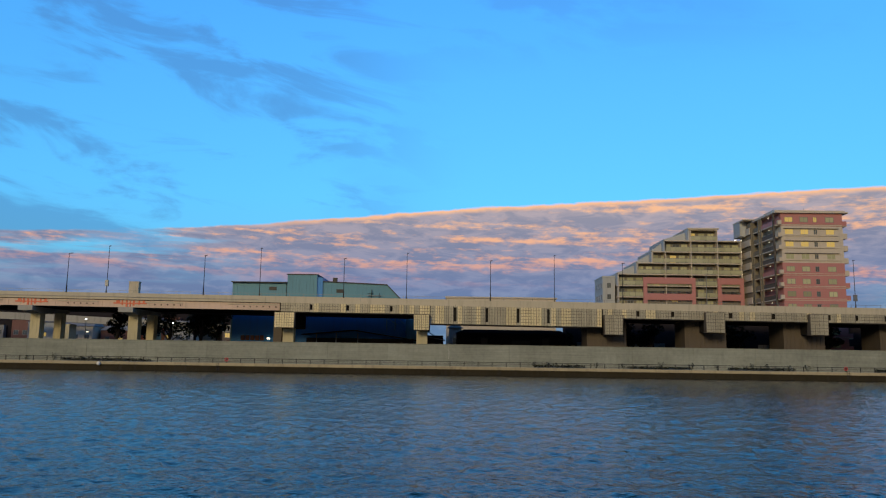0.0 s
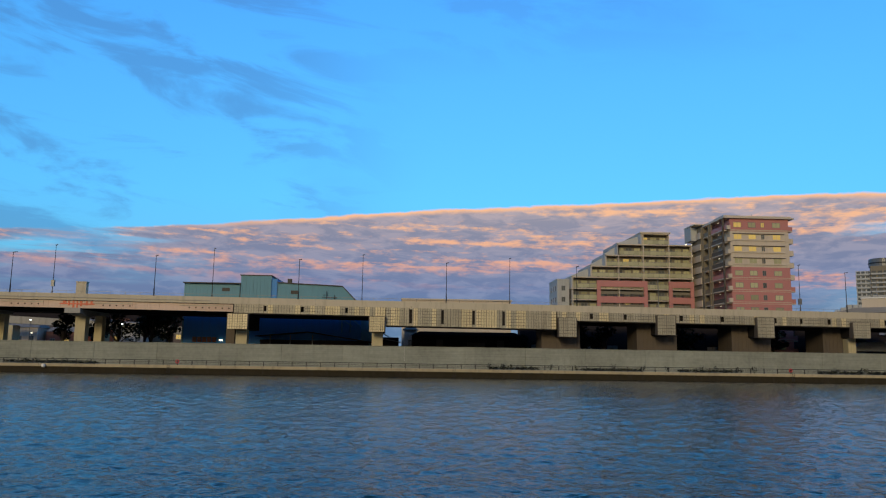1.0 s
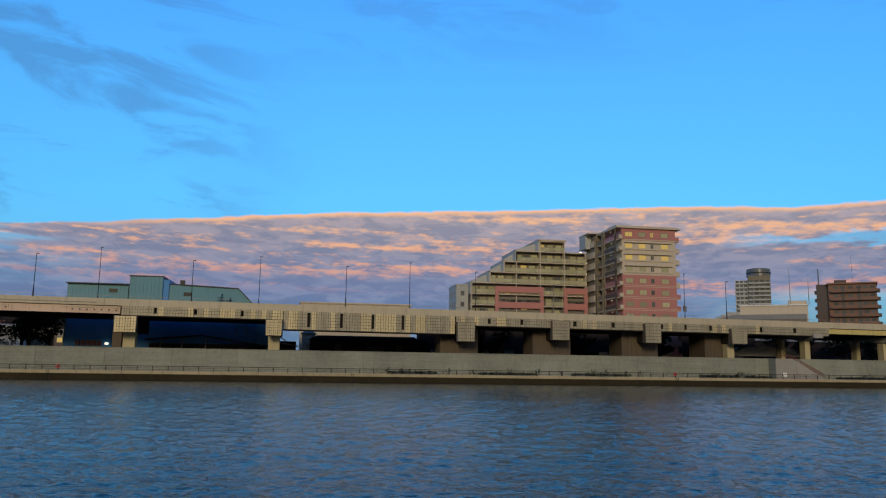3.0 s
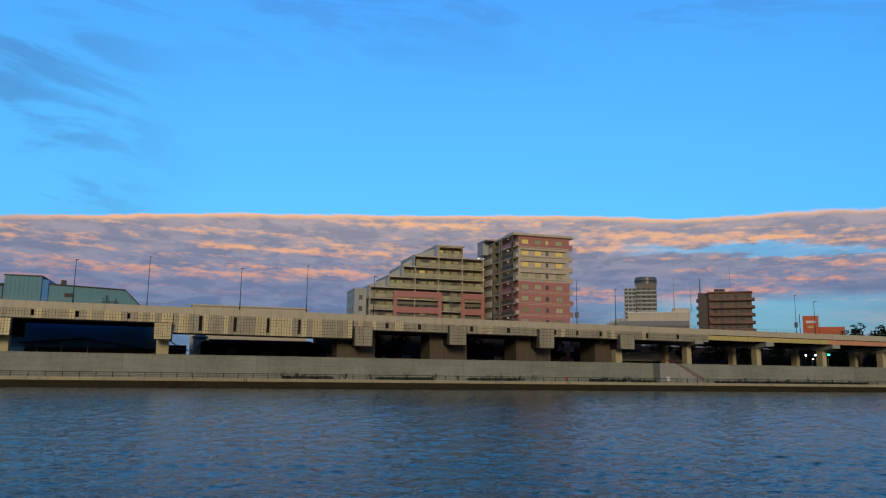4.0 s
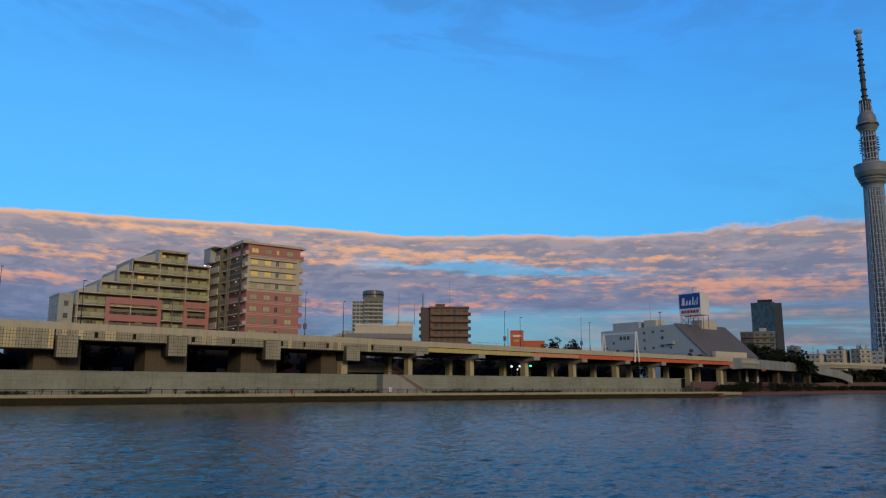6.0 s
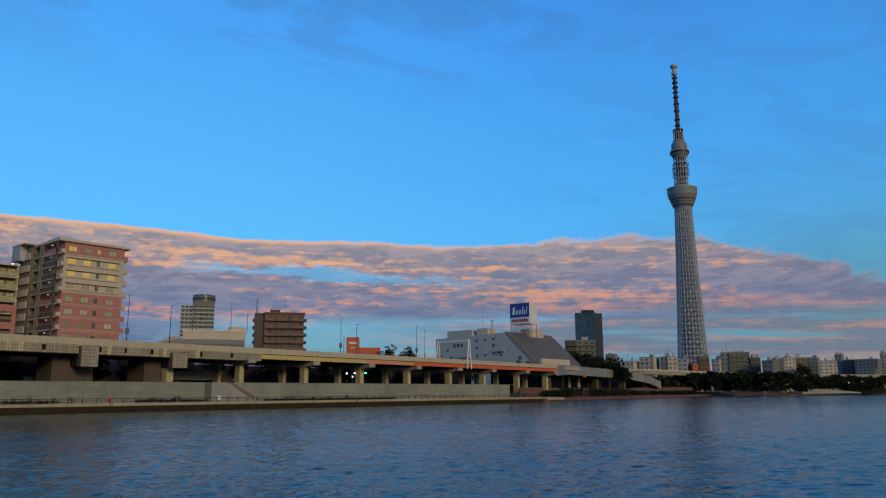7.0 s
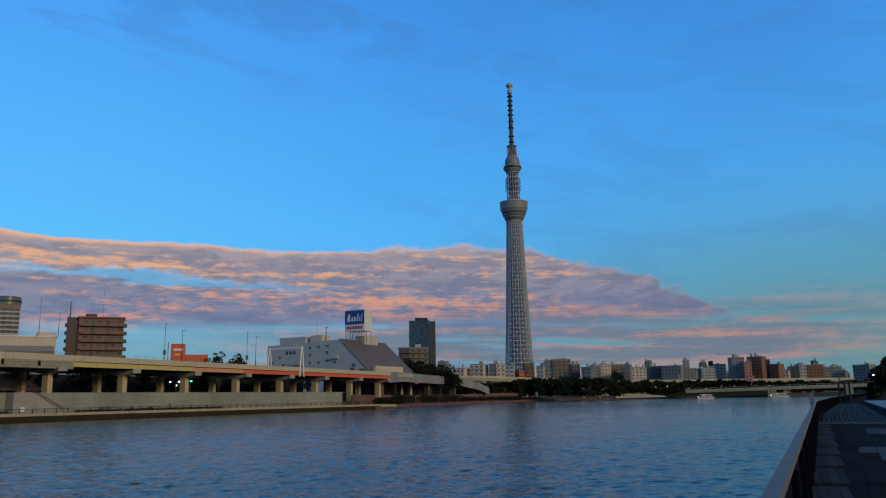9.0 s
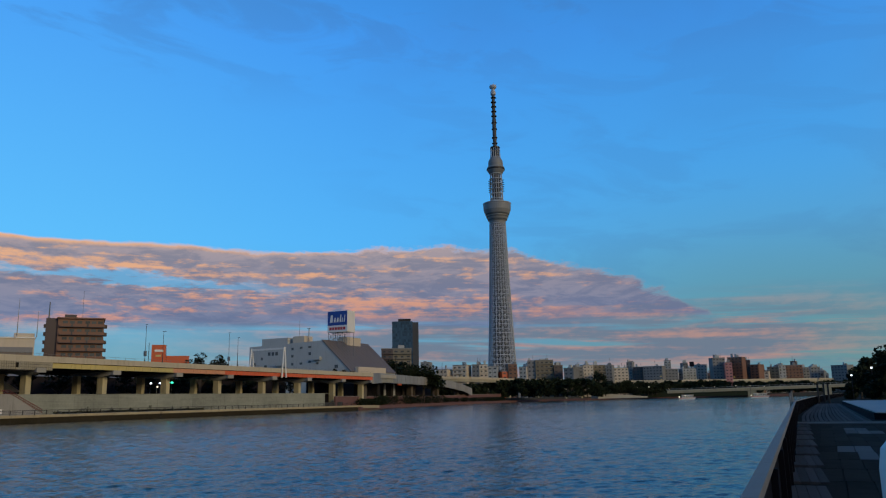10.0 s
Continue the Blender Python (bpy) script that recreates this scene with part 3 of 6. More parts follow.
# drain pipes and orange brackets over the left piers
for px in (-90.0, -69.0, -111.0, -132.0):
    for dx, w, lo in ((-2.6, 0.7, 2.2), (-1.5, 0.3, 2.5), (-0.6, 0.35, 2.9), (0.2, 0.25, 2.9), (0.9, 0.4, 2.6), (2.1, 0.3, 2.4), (3.0, 0.5, 2.2)):
        part("bracket", run(px + dx, px + dx + w, YF - 0.02, YF + 0.09, 1.55, lo), GIRDER_ORANGE, viaduct)
    part("bearing_beam", run(px - 3.2, px + 3.8, YF - 0.06, YF + 0.098, 2.0, 2.25), GIRDER_ORANGE, viaduct)
for a, b in ((-84, -75.5), (-65.5, -57.5), (-48, -37.4), (-106, -96)):
    part("drain_pipe", run(a, b, YF - 0.16, YF + 0.02, 1.75, 1.93), PARAPET, viaduct)
    part("inspection_box", run(a + 1.5, b, YF - 0.04, YF + 0.095, 2.0, 2.55), GIRDER_BEIGE, viaduct)
    k = a + 2.0
    while k < b - 0.4:
        part("hole", run(k, k + 0.28, YF - 0.06, YF - 0.041, 2.18, 2.42), UNDER, viaduct)
        k += 1.35

# noise panels between dark slots
def noise_panel(h):
    m, rows = Mesh(), int(h / 0.6)
    for i in range(2):
        for k in range(rows):
            m.box(i * 0.5 + 0.035, i * 0.5 + 0.465, -0.03 if (i + k) % 2 else -0.04, 0.04, k * h / rows + 0.035, (k + 1) * h / rows - 0.035)
    return m


PANELS = {(h, mat.name): noise_panel(h).data("noise_panel", mat) for h in (1.85, 3.75) for mat in (PANEL, PANEL_GLINT)}
SLOTS = ((-36.7, -30.6), (-29.8, -23.0), (-22.1, -13.8), (-13.0, -5.4), (-5.3, -0.5), (0.4, 6.2), (7.0, 12.7), (13.5, 19.0), (19.8, 30.4),
         (30.6, 37.5), (38.4, 44.7), (45.6, 56.6), (57.6, 65.4), (66.4, 76.8), (77.8, 82.6), (83.4, 88.6), (89.5, 101.0), (101.9, 109.4), (110.4, 118.5))
for a, b in SLOTS:
    deep = -5.35 < a < 30
    n = max(1, round((b - a) / 1.05))
    for k in range(n):
        w = (b - a) / n
        xx = a + k * w
        # glint-coloured panels are commoner on the left
        mat = PANEL_GLINT if rng.random() < (0.45 if xx < 25 else 0.12) else PANEL
        h = 3.75 if deep else 1.85
        piece("noise_panel", PANELS[(h, mat.name)], viaduct, (xx + 0.01, 159.72, z_top(xx) - 1.36 - h), (w - 0.02, 1, 1))
for (a, b), (c, d) in zip(SLOTS, SLOTS[1:]):
    if c - b > 0.5:
        deep = -5.35 < b < 25
        part("slot_frame", run(b - 0.05, b + 0.06, 159.68, 160.5, 1.36, 5.0 if deep else 3.2), PIER_DARK, viaduct)
        part("slot_strip", run(c - 0.22, c - 0.005, 159.70, 159.78, 1.37, 5.08 if deep else 3.2), PANEL, viaduct)
        part("slot_sill", run(b + 0.065, c - 0.225, 159.70, 159.78, 4.55 if deep else 2.75, 5.08 if deep else 3.2), PANEL, viaduct)
        part("slot_head", run(b + 0.065, c - 0.225, 159.70, 159.78, 1.37, 1.62), PANEL, viaduct)
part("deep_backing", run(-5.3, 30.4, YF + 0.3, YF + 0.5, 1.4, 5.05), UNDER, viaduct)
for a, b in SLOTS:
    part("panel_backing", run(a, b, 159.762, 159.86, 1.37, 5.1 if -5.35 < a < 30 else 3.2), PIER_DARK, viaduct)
# soffits in the same shade-dark colour
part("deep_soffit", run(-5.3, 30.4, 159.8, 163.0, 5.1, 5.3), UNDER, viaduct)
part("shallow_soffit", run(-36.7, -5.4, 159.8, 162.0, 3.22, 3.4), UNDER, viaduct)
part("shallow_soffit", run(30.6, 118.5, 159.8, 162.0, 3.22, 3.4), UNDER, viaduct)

# clad ends of the cross beams
COVERS = ((-37.8, -33.4, 9.0, 12.25), (-8.8, -5.35, 8.9, 12.15), (30.6, 34.6, 8.5, 12.6), (51.4, 55.5, 9.2, 13.4), (72.7, 76.6, 9.0, 13.3), (93.3, 97.3, 9.2, 12.6))
for x0, x1, z0, z1 in COVERS:
    cov = part("beam_cover", Mesh().hexa([(x0 + 0.15, 158.7, z0), (x1 - 0.15, 158.7, z0), (x1 - 0.15, 160.4, z0), (x0 + 0.15, 160.4, z0)],
                                         [(x0, 158.6, z1), (x1, 158.6, z1), (x1, 159.6, z1), (x0, 159.6, z1)]), PIER_DARK, viaduct)
    n = 4
    for k in range(n):
        w = (x1 - x0 - 0.3) / n
        # covers on the left take the glint colour
        data = PANELS[(3.75, (PANEL_GLINT if x0 < 0 else PANEL).name)]
        piece("cover_panel", data, cov, (x0 + 0.15 + k * w + 0.02, 158.58, z0 + 0.05), (w - 0.04, 1, (z1 - z0 - 0.1) / 3.75))
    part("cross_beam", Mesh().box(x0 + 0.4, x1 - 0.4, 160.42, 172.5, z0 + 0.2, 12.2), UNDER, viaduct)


def pier(x, w, mat, z1, name="pier", y=163.0, depth=2.0):
    part(name, Mesh().hexa([(x - w, y, 3.0), (x + w, y, 3.0), (x + w, y + depth, 3.0), (x - w, y + depth, 3.0)],
                           [(x - w, y, z1), (x + w, y, z1), (x + w, y + depth, z1), (x - w, y + depth, z1)]), mat, viaduct)


for x in (-35.5, -7.1):
    pier(x, 1.15, PIER, 9.3, y=162.5)
for a, b, z1 in ((28, 36.3, 12.0), (48.7, 57.4, 12.0), (69.5, 78.1, 12.0), (89.7, 94.6, 12.0)):
    blk = part("pier_wall", Mesh().box(a, b, 164.0, 171.5, 3.0, z1), PIER_DARK, viaduct, "brown clad pier wall")
    k = a + 0.5
    while k < b - 0.2:
        part("rib", Mesh().box(k, k + 0.12, 163.9, 163.998, 3.0, z1), PIER_DARK, blk)
        k += 0.9
pier(94.85, 0.85, PIER, 9.3, y=161.8)
pier(-38.6, 0.9, PIER_DARK, 12.4, y=166.0)


def cap_pier(x, w, zc):
    pier(x, w, PIER, zc - 0.4)
    pier(x, w * 0.8, PIER, zc - 0.2, "rear_pier", 172.4)
    m = Mesh()
    prof = ((159.2, zc + 0.55), (159.2, zc - 0.15), (162.6, zc - 0.75), (165.4, zc - 0.75), (168, zc - 0.3), (175.0, zc - 0.15), (175.0, zc + 0.55))
    n = len(prof)
    m.add([(xx, y, z) for xx in (x - w - 0.25, x + w + 0.25) for y, z in prof],
          [tuple(range(n)), tuple(reversed(range(n, 2 * n)))] + [(i, (i + 1) % n, (i + 1) % n + n, i + n) for i in range(n)])
    part("cap_beam", m, CONCRETE, viaduct)
    part("end_block", Mesh().box(x - w - 0.5, x + w + 0.5, 158.75, 159.19, zc - 0.3, zc + 0.75), CONCRETE, viaduct)


for x in (-132, -111, -90.2, -69.0):
    cap_pier(x, 1.05, z_top(x) - 3.75)
for x in (114.6, 135.3, 156.0, 176.2, 196.4, 215.0, 235.7, 255.0):
    cap_pier(x + 0.5, 0.66, z_top(x) - 3.45)


def mast_lamp(x, y, top, arm, box=False):
    base = z_top(x) - 0.1
    lamp = thing("street_lamp", "tall thin grey expressway lamp post with a small head", "street lamp", group="expressway lamps")
    part("pole", Mesh().tube((x, y, base), (x, y, base + 1.6), 0.13).tube((x, y, base + 1.5), (x, y, top), 0.085, 0.05), DARK_STEEL, lamp)
    part("head", Mesh().hexa([(x - 0.12, y - 0.12, top - 0.06), (x + arm, y - 0.12, top + 0.06), (x + arm, y + 0.12, top + 0.06), (x - 0.12, y + 0.12, top - 0.06)],
                             [(x - 0.1, y - 0.1, top + 0.1), (x + arm, y - 0.08, top + 0.18), (x + arm, y + 0.08, top + 0.18), (x - 0.1, y + 0.1, top + 0.1)]), DARK_STEEL, lamp)
    if box:
        part("cabinet", Mesh().box(x - 0.35, x + 0.35, y - 0.25, y + 0.25, base + 2.6, base + 4.0), STEEL, lamp)


for x, top, arm in ((-82.3, 24.1, 0.8), (-53.2, 24.0, 0.5), (-23.6, 23.7, 0.5), (7.2, 23.6, 0.5), (34.8, 23.4, 0.5), (62.0, 23.4, 0.5), (93.0, 23.2, 0.6), (151.0, 22.6, 0.9), (180.3, 22.7, 0.8)):
    mast_lamp(x, 159.7, top, arm)
for x, top, bx in ((-73.9, 25.8, True), (-41.4, 25.7, False), (-10.4, 25.0, False), (20.6, 24.9, False), (83.0, 24.7, True), (145.3, 24.0, True), (176.8, 24.0, True)):
    f = 173.2 / 160.0
    mast_lamp(x * f, 173.2, 3.2 + (top - 3.2) * f, 0.35, bx)

# sign gantry over the road
gan = thing("road_gantry", "white steel portal gantry standing over the expressway", "gantry")
for y, lean in ((159.4, 1), (173.0, -1)):
    part("leg", Mesh().tube((201.2, y, z_top(202) - 3.0 if lean > 0 else z_top(202) - 1), (202.1, y, 21.0), 0.28, 0.2).tube((203.4, y, z_top(202) - 3.0 if lean > 0 else z_top(202) - 1), (202.5, y, 21.0), 0.28, 0.2), WHITE, gan)
part("beam", Mesh().box(202.0, 202.6, 159.2, 173.2, 20.3, 20.9), WHITE, gan)
kiosk = thing("roadside_cabinet", "pale box cabinet standing on the expressway", "cabinet", (-73.0, 172.0, z_top(-73)))
part("body", Mesh().box(-1.1, 1.1, -0.6, 0.6, -0.5, 3.4), PARAPET, kiosk)
part("cap", Mesh().box(-1.2, 1.2, -0.7, 0.7, 3.4, 3.55), PARAPET, kiosk)

# added dark block that stands for the black shade behind the ramp
yard = thing("shade_fill_ramp", "added long dark block standing for the shade behind the ramp piers", "building")
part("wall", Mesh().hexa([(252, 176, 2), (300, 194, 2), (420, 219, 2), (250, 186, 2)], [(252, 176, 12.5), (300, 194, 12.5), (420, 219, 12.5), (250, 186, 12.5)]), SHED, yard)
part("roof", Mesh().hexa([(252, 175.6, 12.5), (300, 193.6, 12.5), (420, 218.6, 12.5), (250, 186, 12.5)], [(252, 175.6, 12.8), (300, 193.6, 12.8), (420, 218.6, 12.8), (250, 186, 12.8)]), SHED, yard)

# grey-panelled ramp and the main line that goes on behind it
def band(points, half, z_hi, z_lo):
    """A ribbon wall with thickness along points (x, y, top)."""
    m = Mesh()
    for (xa, ya, za), (xb, yb, zb) in zip(points, points[1:]):
        dvec = Vector((xb - xa, yb - ya, 0)).normalized()
        nx, ny = -dvec.y * half, dvec.x * half
        m.hexa([(xa + nx, ya + ny, za + z_lo), (xb + nx, yb + ny, zb + z_lo), (xb - nx, yb - ny, zb + z_lo), (xa - nx, ya - ny, za + z_lo)],
               [(xa + nx, ya + ny, za + z_hi), (xb + nx, yb + ny, zb + z_hi), (xb - nx, yb - ny, zb + z_hi), (xa - nx, ya - ny, za + z_hi)])
    return m


ramp = thing("grey_ramp", "expressway ramp with dark grey side panels going down", "ramp", kind="structure")
RP = [(258.5, 160.5, 13.9), (280, 170, 14.6), (302, 181.2, 15.2), (331, 189, 15.3), (360, 195.5, 15.2), (384, 200.5, 15.1), (407, 204, 14.6), (422, 204.5, 13.4), (434, 204, 12.0), (446, 203.3, 9.4)]
for a, b in zip(RP, RP[1:]):
    for k in range(4):
        p = [a[i] + (b[i] - a[i]) * k / 4 for i in range(3)]
        q = [a[i] + (b[i] - a[i]) * (k + 0.94) / 4 for i in range(3)]
        part("panel", band([p, q], 0.15, 0, -4.2), PANEL_GREY, ramp)
# ramp deck and beam take the shade-dark colour too
part("deck", band([(x, y + 4, z) for x, y, z in RP], 3.5, -2.6, -3.4), UNDER, ramp)
part("beam", band([(x, y + 3, z) for x, y, z in RP], 0.5, -3.4, -4.6), UNDER, ramp)
for k in range(0, 9, 2):
    x, y, z = RP[k]
    part("pier", Mesh().box(x, x + 2.2, y + 4, y + 6.5, 1.0, z - 3.4), PIER_DARK, ramp)
part("plate", Mesh().box(325, 328, 187.0, 187.6, 10.3, 11.0), ORANGE, ramp)

far_via = thing("far_expressway", "pale distant expressway viaduct running along the river", "expressway", kind="structure")
FV = [(258.5, 167.0, 13.6), (330, 195, 15.0), (400, 218, 16.5), (482, 235, 18.4), (576, 231, 18.2), (653, 209, 18), (779, 189, 18), (803, 138, 17.6), (859, 91, 17.6), (930, 17, 17.6), (995, -10, 17.6), (1150, -160, 17.6)]
for a, b in zip(FV, FV[1:]):
    part("parapet", band([a, b], 5.0, 0.0, -1.5), PARAPET, far_via)
    part("girder", band([a, b], 4.4, -1.5, -3.4), PANEL, far_via)
    n = max(1, int(math.dist(a[:2], b[:2]) / 30))
    for k in range(n):
        p = [a[i] + (b[i] - a[i]) * k / n for i in range(3)]
        # piers seen under the ramp are painted shade-dark, the rest pale
        part("pier", Mesh().box(p[0] - 1, p[0] + 1, p[1] - 1.5, p[1] + 1.5, 1, p[2] - 3.4), PIER if p[0] > 480 else UNDER, far_via)
fl = Mesh().tube((0, 0, 0), (0, 0, 9), 0.1).box(-0.1, 1.0, -0.1, 0.1, 8.9, 9.1).data("street_lamp", DARK_STEEL)
for k in range(1, len(FV) - 2):
    for f in (0.2, 0.7):
        p = [FV[k][i] + (FV[k + 1][i] - FV[k][i]) * f for i in range(3)]
        tagged(piece("street_lamp", fl, None, p), "thin lamp post on the distant expressway", "street lamp", "distant lamps")

# ---- buildings behind the expressway ----
def window_unit(w, h, frame_mat, pane_mat):
    """Shared mesh data for the frame and the pane of a window, standing 0.05 proud of its wall (y = 0)."""
    fr = Mesh()
    t = 0.07
    fr.box(-w / 2 - t, w / 2 + t, -0.06, 0.02, -t, 0).box(-w / 2 - t, w / 2 + t, -0.06, 0.02, h, h + t)
    fr.box(-w / 2 - t, -w / 2, -0.06, 0.02, 0, h).box(w / 2, w / 2 + t, -0.06, 0.02, 0, h).box(-0.03, 0.03, -0.05, 0.02, 0, h)
    return fr.data("window", frame_mat), Mesh().box(-w / 2, w / 2, -0.025, 0.02, 0, h).data("pane", pane_mat)


UNITS = {}


def window(parent, x, y, z, w, h, pane=None, frame_mat=None, turn=0):
    pane, frame_mat = pane or GLASS, frame_mat or STEEL
    key = (w, h, pane.name, frame_mat.name)
    if key not in UNITS:
        UNITS[key] = window_unit(w, h, frame_mat, pane)
    fr = piece("window", UNITS[key][0], parent, (x, y, z))
    fr.rotation_euler.z = radians(turn)
    piece("pane", UNITS[key][1], fr, (0, 0, 0))
    return fr


def walls(x0, x1, y0, y1, z0, z1):
    return Mesh().box(x0, x1, y0, y1, z0, z1)


def rim_roof(parent, x0, x1, y0, y1, z, mat, up=0.5, out=0.25):
    """A parapet kerb round a flat roof."""
    m = Mesh()
    m.box(x0 - out, x1 + out, y0 - out, y0 + 0.2, z, z + up).box(x0 - out, x1 + out, y1 - 0.2, y1 + out, z, z + up)
    m.box(x0 - out, x0 + 0.2, y0 + 0.2, y1 - 0.2, z, z + up).box(x1 - 0.2, x1 + out, y0 + 0.2, y1 - 0.2, z, z + up)
    part("roof_kerb", m, mat, parent)


# pink and cream apartment tower
tw = thing("apartment_tower", "pink and cream tiled apartment tower with lit windows", "apartment block")
TX0, TX1, TY0, TY1 = 79.0, 93.9, 185.0, 198.6
FLOOR, TOPF = 3.03, 39.6
part("wall", walls(TX0, TX1, TY0, TY1, 3, 27.4), PINK, tw, "pink tiled wall")
part("wall", walls(TX0, TX1, TY0, TY1, 27.4, 36.9), CREAM, tw, "cream tiled wall")
part("wall", walls(TX0, TX1, TY0, TY1, 36.9, TOPF), PINK, tw)
part("roof", walls(TX0 - 1.7, TX1 + 1.3, TY0 - 0.6, TY1, TOPF, TOPF + 0.35), CREAM, tw, "projecting cream eave")
rim_roof(tw, TX0 - 1.0, TX1 + 0.6, TY0 + 0.3, TY1, TOPF + 0.35, CREAM, 0.4)
part("roof_plant", walls(79.5, 84, 190, 196, TOPF + 0.35, TOPF + 1.8), PALE_GREY, tw)
part("roof_plant", walls(88, 91.5, 192, 197, TOPF + 0.35, TOPF + 1.4), PALE_GREY, tw)
for k in range(12):
    z = 38.0 - k * FLOOR - 0.55
    if z < 4:
        break
    for i, (wx, ww) in enumerate(((80.3, 1.9), (84.0, 1.8), (86.7, 0.8), (90.2, 1.9))):
        pane = LIT if (k in (1, 2) and i != 2) or (k == 0 and i in (0, 2)) else (GLASS_WARM if i != 2 else GLASS)
        window(tw, wx + 0.6, TY0, z, ww, 1.15, pane, CREAM if k in (1, 2, 3) else STEEL)
    if 1 <= k <= 3:
        part("window_band", walls(TX0 + 0.6, TX1 - 1.2, TY0 - 0.32, TY0 - 0.001, z + 1.28, z + 1.42), PIER_DARK, tw, "dark shading ledge")
        part("sill_band", walls(TX0 + 0.6, TX1 - 1.2, TY0 - 0.22, TY0 - 0.001, z - 0.42, z - 0.22), CREAM, tw)
    else:
        for dz in (-1.02, -0.62):
            part("string_course", walls(TX0, TX1, TY0 - 0.08, TY0 - 0.001, z + dz, z + dz + 0.11), CREAM if k > 3 else PINK, tw)
    # balconies on the short right side
    bal = part("balcony", walls(TX1 + 0.001, TX1 + 1.25, TY0 + 0.4, TY0 + 4.5, z - 0.95, z - 0.75), CREAM, tw)
    part("balcony_wall", walls(TX1 + 1.15, TX1 + 1.25, TY0 + 0.4, TY0 + 4.5, z - 0.75, z + 0.35), PINK if k == 0 or k > 4 else CREAM, bal)
    part("balcony_wall", walls(TX1 + 0.001, TX1 + 1.149, TY0 + 0.4, TY0 + 0.5, z - 0.75, z + 0.35), PINK if k == 0 or k > 4 else CREAM, bal)
    # corner balconies and open gallery on the left side
    gal = part("gallery", walls(TX0 - 1.6, TX0 - 0.001, TY0 + 0.3, TY1 - 0.2, z - 0.95, z - 0.7), CREAM, tw, "open access gallery")
    part("gallery_wall", walls(TX0 - 1.6, TX0 - 1.45, TY0 + 0.3, TY0 + 8.0, z - 0.7, z + 0.3), PIER_DARK if k % 4 else PINK, gal)
    part("gallery_wall", walls(TX0 - 1.6, TX0 - 1.45, TY0 + 9.5, TY1 - 0.2, z - 0.7, z + 0.35), OLIVE, gal)
    part("core_parapet", walls(76.55, 76.8, TY1 + 0.02, 204.8, z - 0.95, z + 0.75), CREAM, gal, "cream stair landing wall")
    part("landing_light", Mesh().box(76.5, 76.54, 204.2, 204.6, z + 1.2, z + 1.42), LAMP_WARM, gal)
    part("corner_balcony", walls(TX0 - 0.9, TX0 - 0.001, TY0 - 0.5, TY0 + 0.29, z - 0.7, z + 0.3), CREAM, gal)
    for yy in (TY0 + 5.0, TY0 + 11.4):
        piece("gallery_light", UNITS.setdefault("gl", Mesh().box(-0.06, 0.06, -0.17, 0.17, 0, 0.12).data("gallery_light", LAMP_WARM)), gal, (TX0 - 0.9, yy, z + 1.65))
for yy in (TY0 + 0.3, TY0 + 8.0, TY0 + 9.4, TY1 - 0.4):
    part("gallery_column", walls(TX0 - 1.75, TX0 - 1.35, yy, yy + 0.4, 3, TOPF), OLIVE if yy > TY0 + 1 else PIER_DARK, tw)
part("stair_core", walls(76.9, TX0, TY1 + 0.02, 206.0, 3, 39.6), OLIVE, tw, "olive stair core")
part("stair_head", walls(75.2, 76.88, 201.5, 206.2, 36.4, 40.2), PALE_GREY, tw, "grey stair head over the landing")
part("stair_roof", walls(75.1, TX0, TY1 + 0.01, 206.3, 40.22, 40.55), CREAM, tw)
for k in range(7):
    part("side_post", walls(TX1 + 1.3, TX1 + 1.5, TY0 + 4.2, TY0 + 4.4, 3 + k * 3.3, 6.2 + k * 3.3), PINK, tw)
part("antenna", Mesh().tube((87, 190, TOPF + 0.3), (87, 190, TOPF + 2.2), 0.05), STEEL, tw)

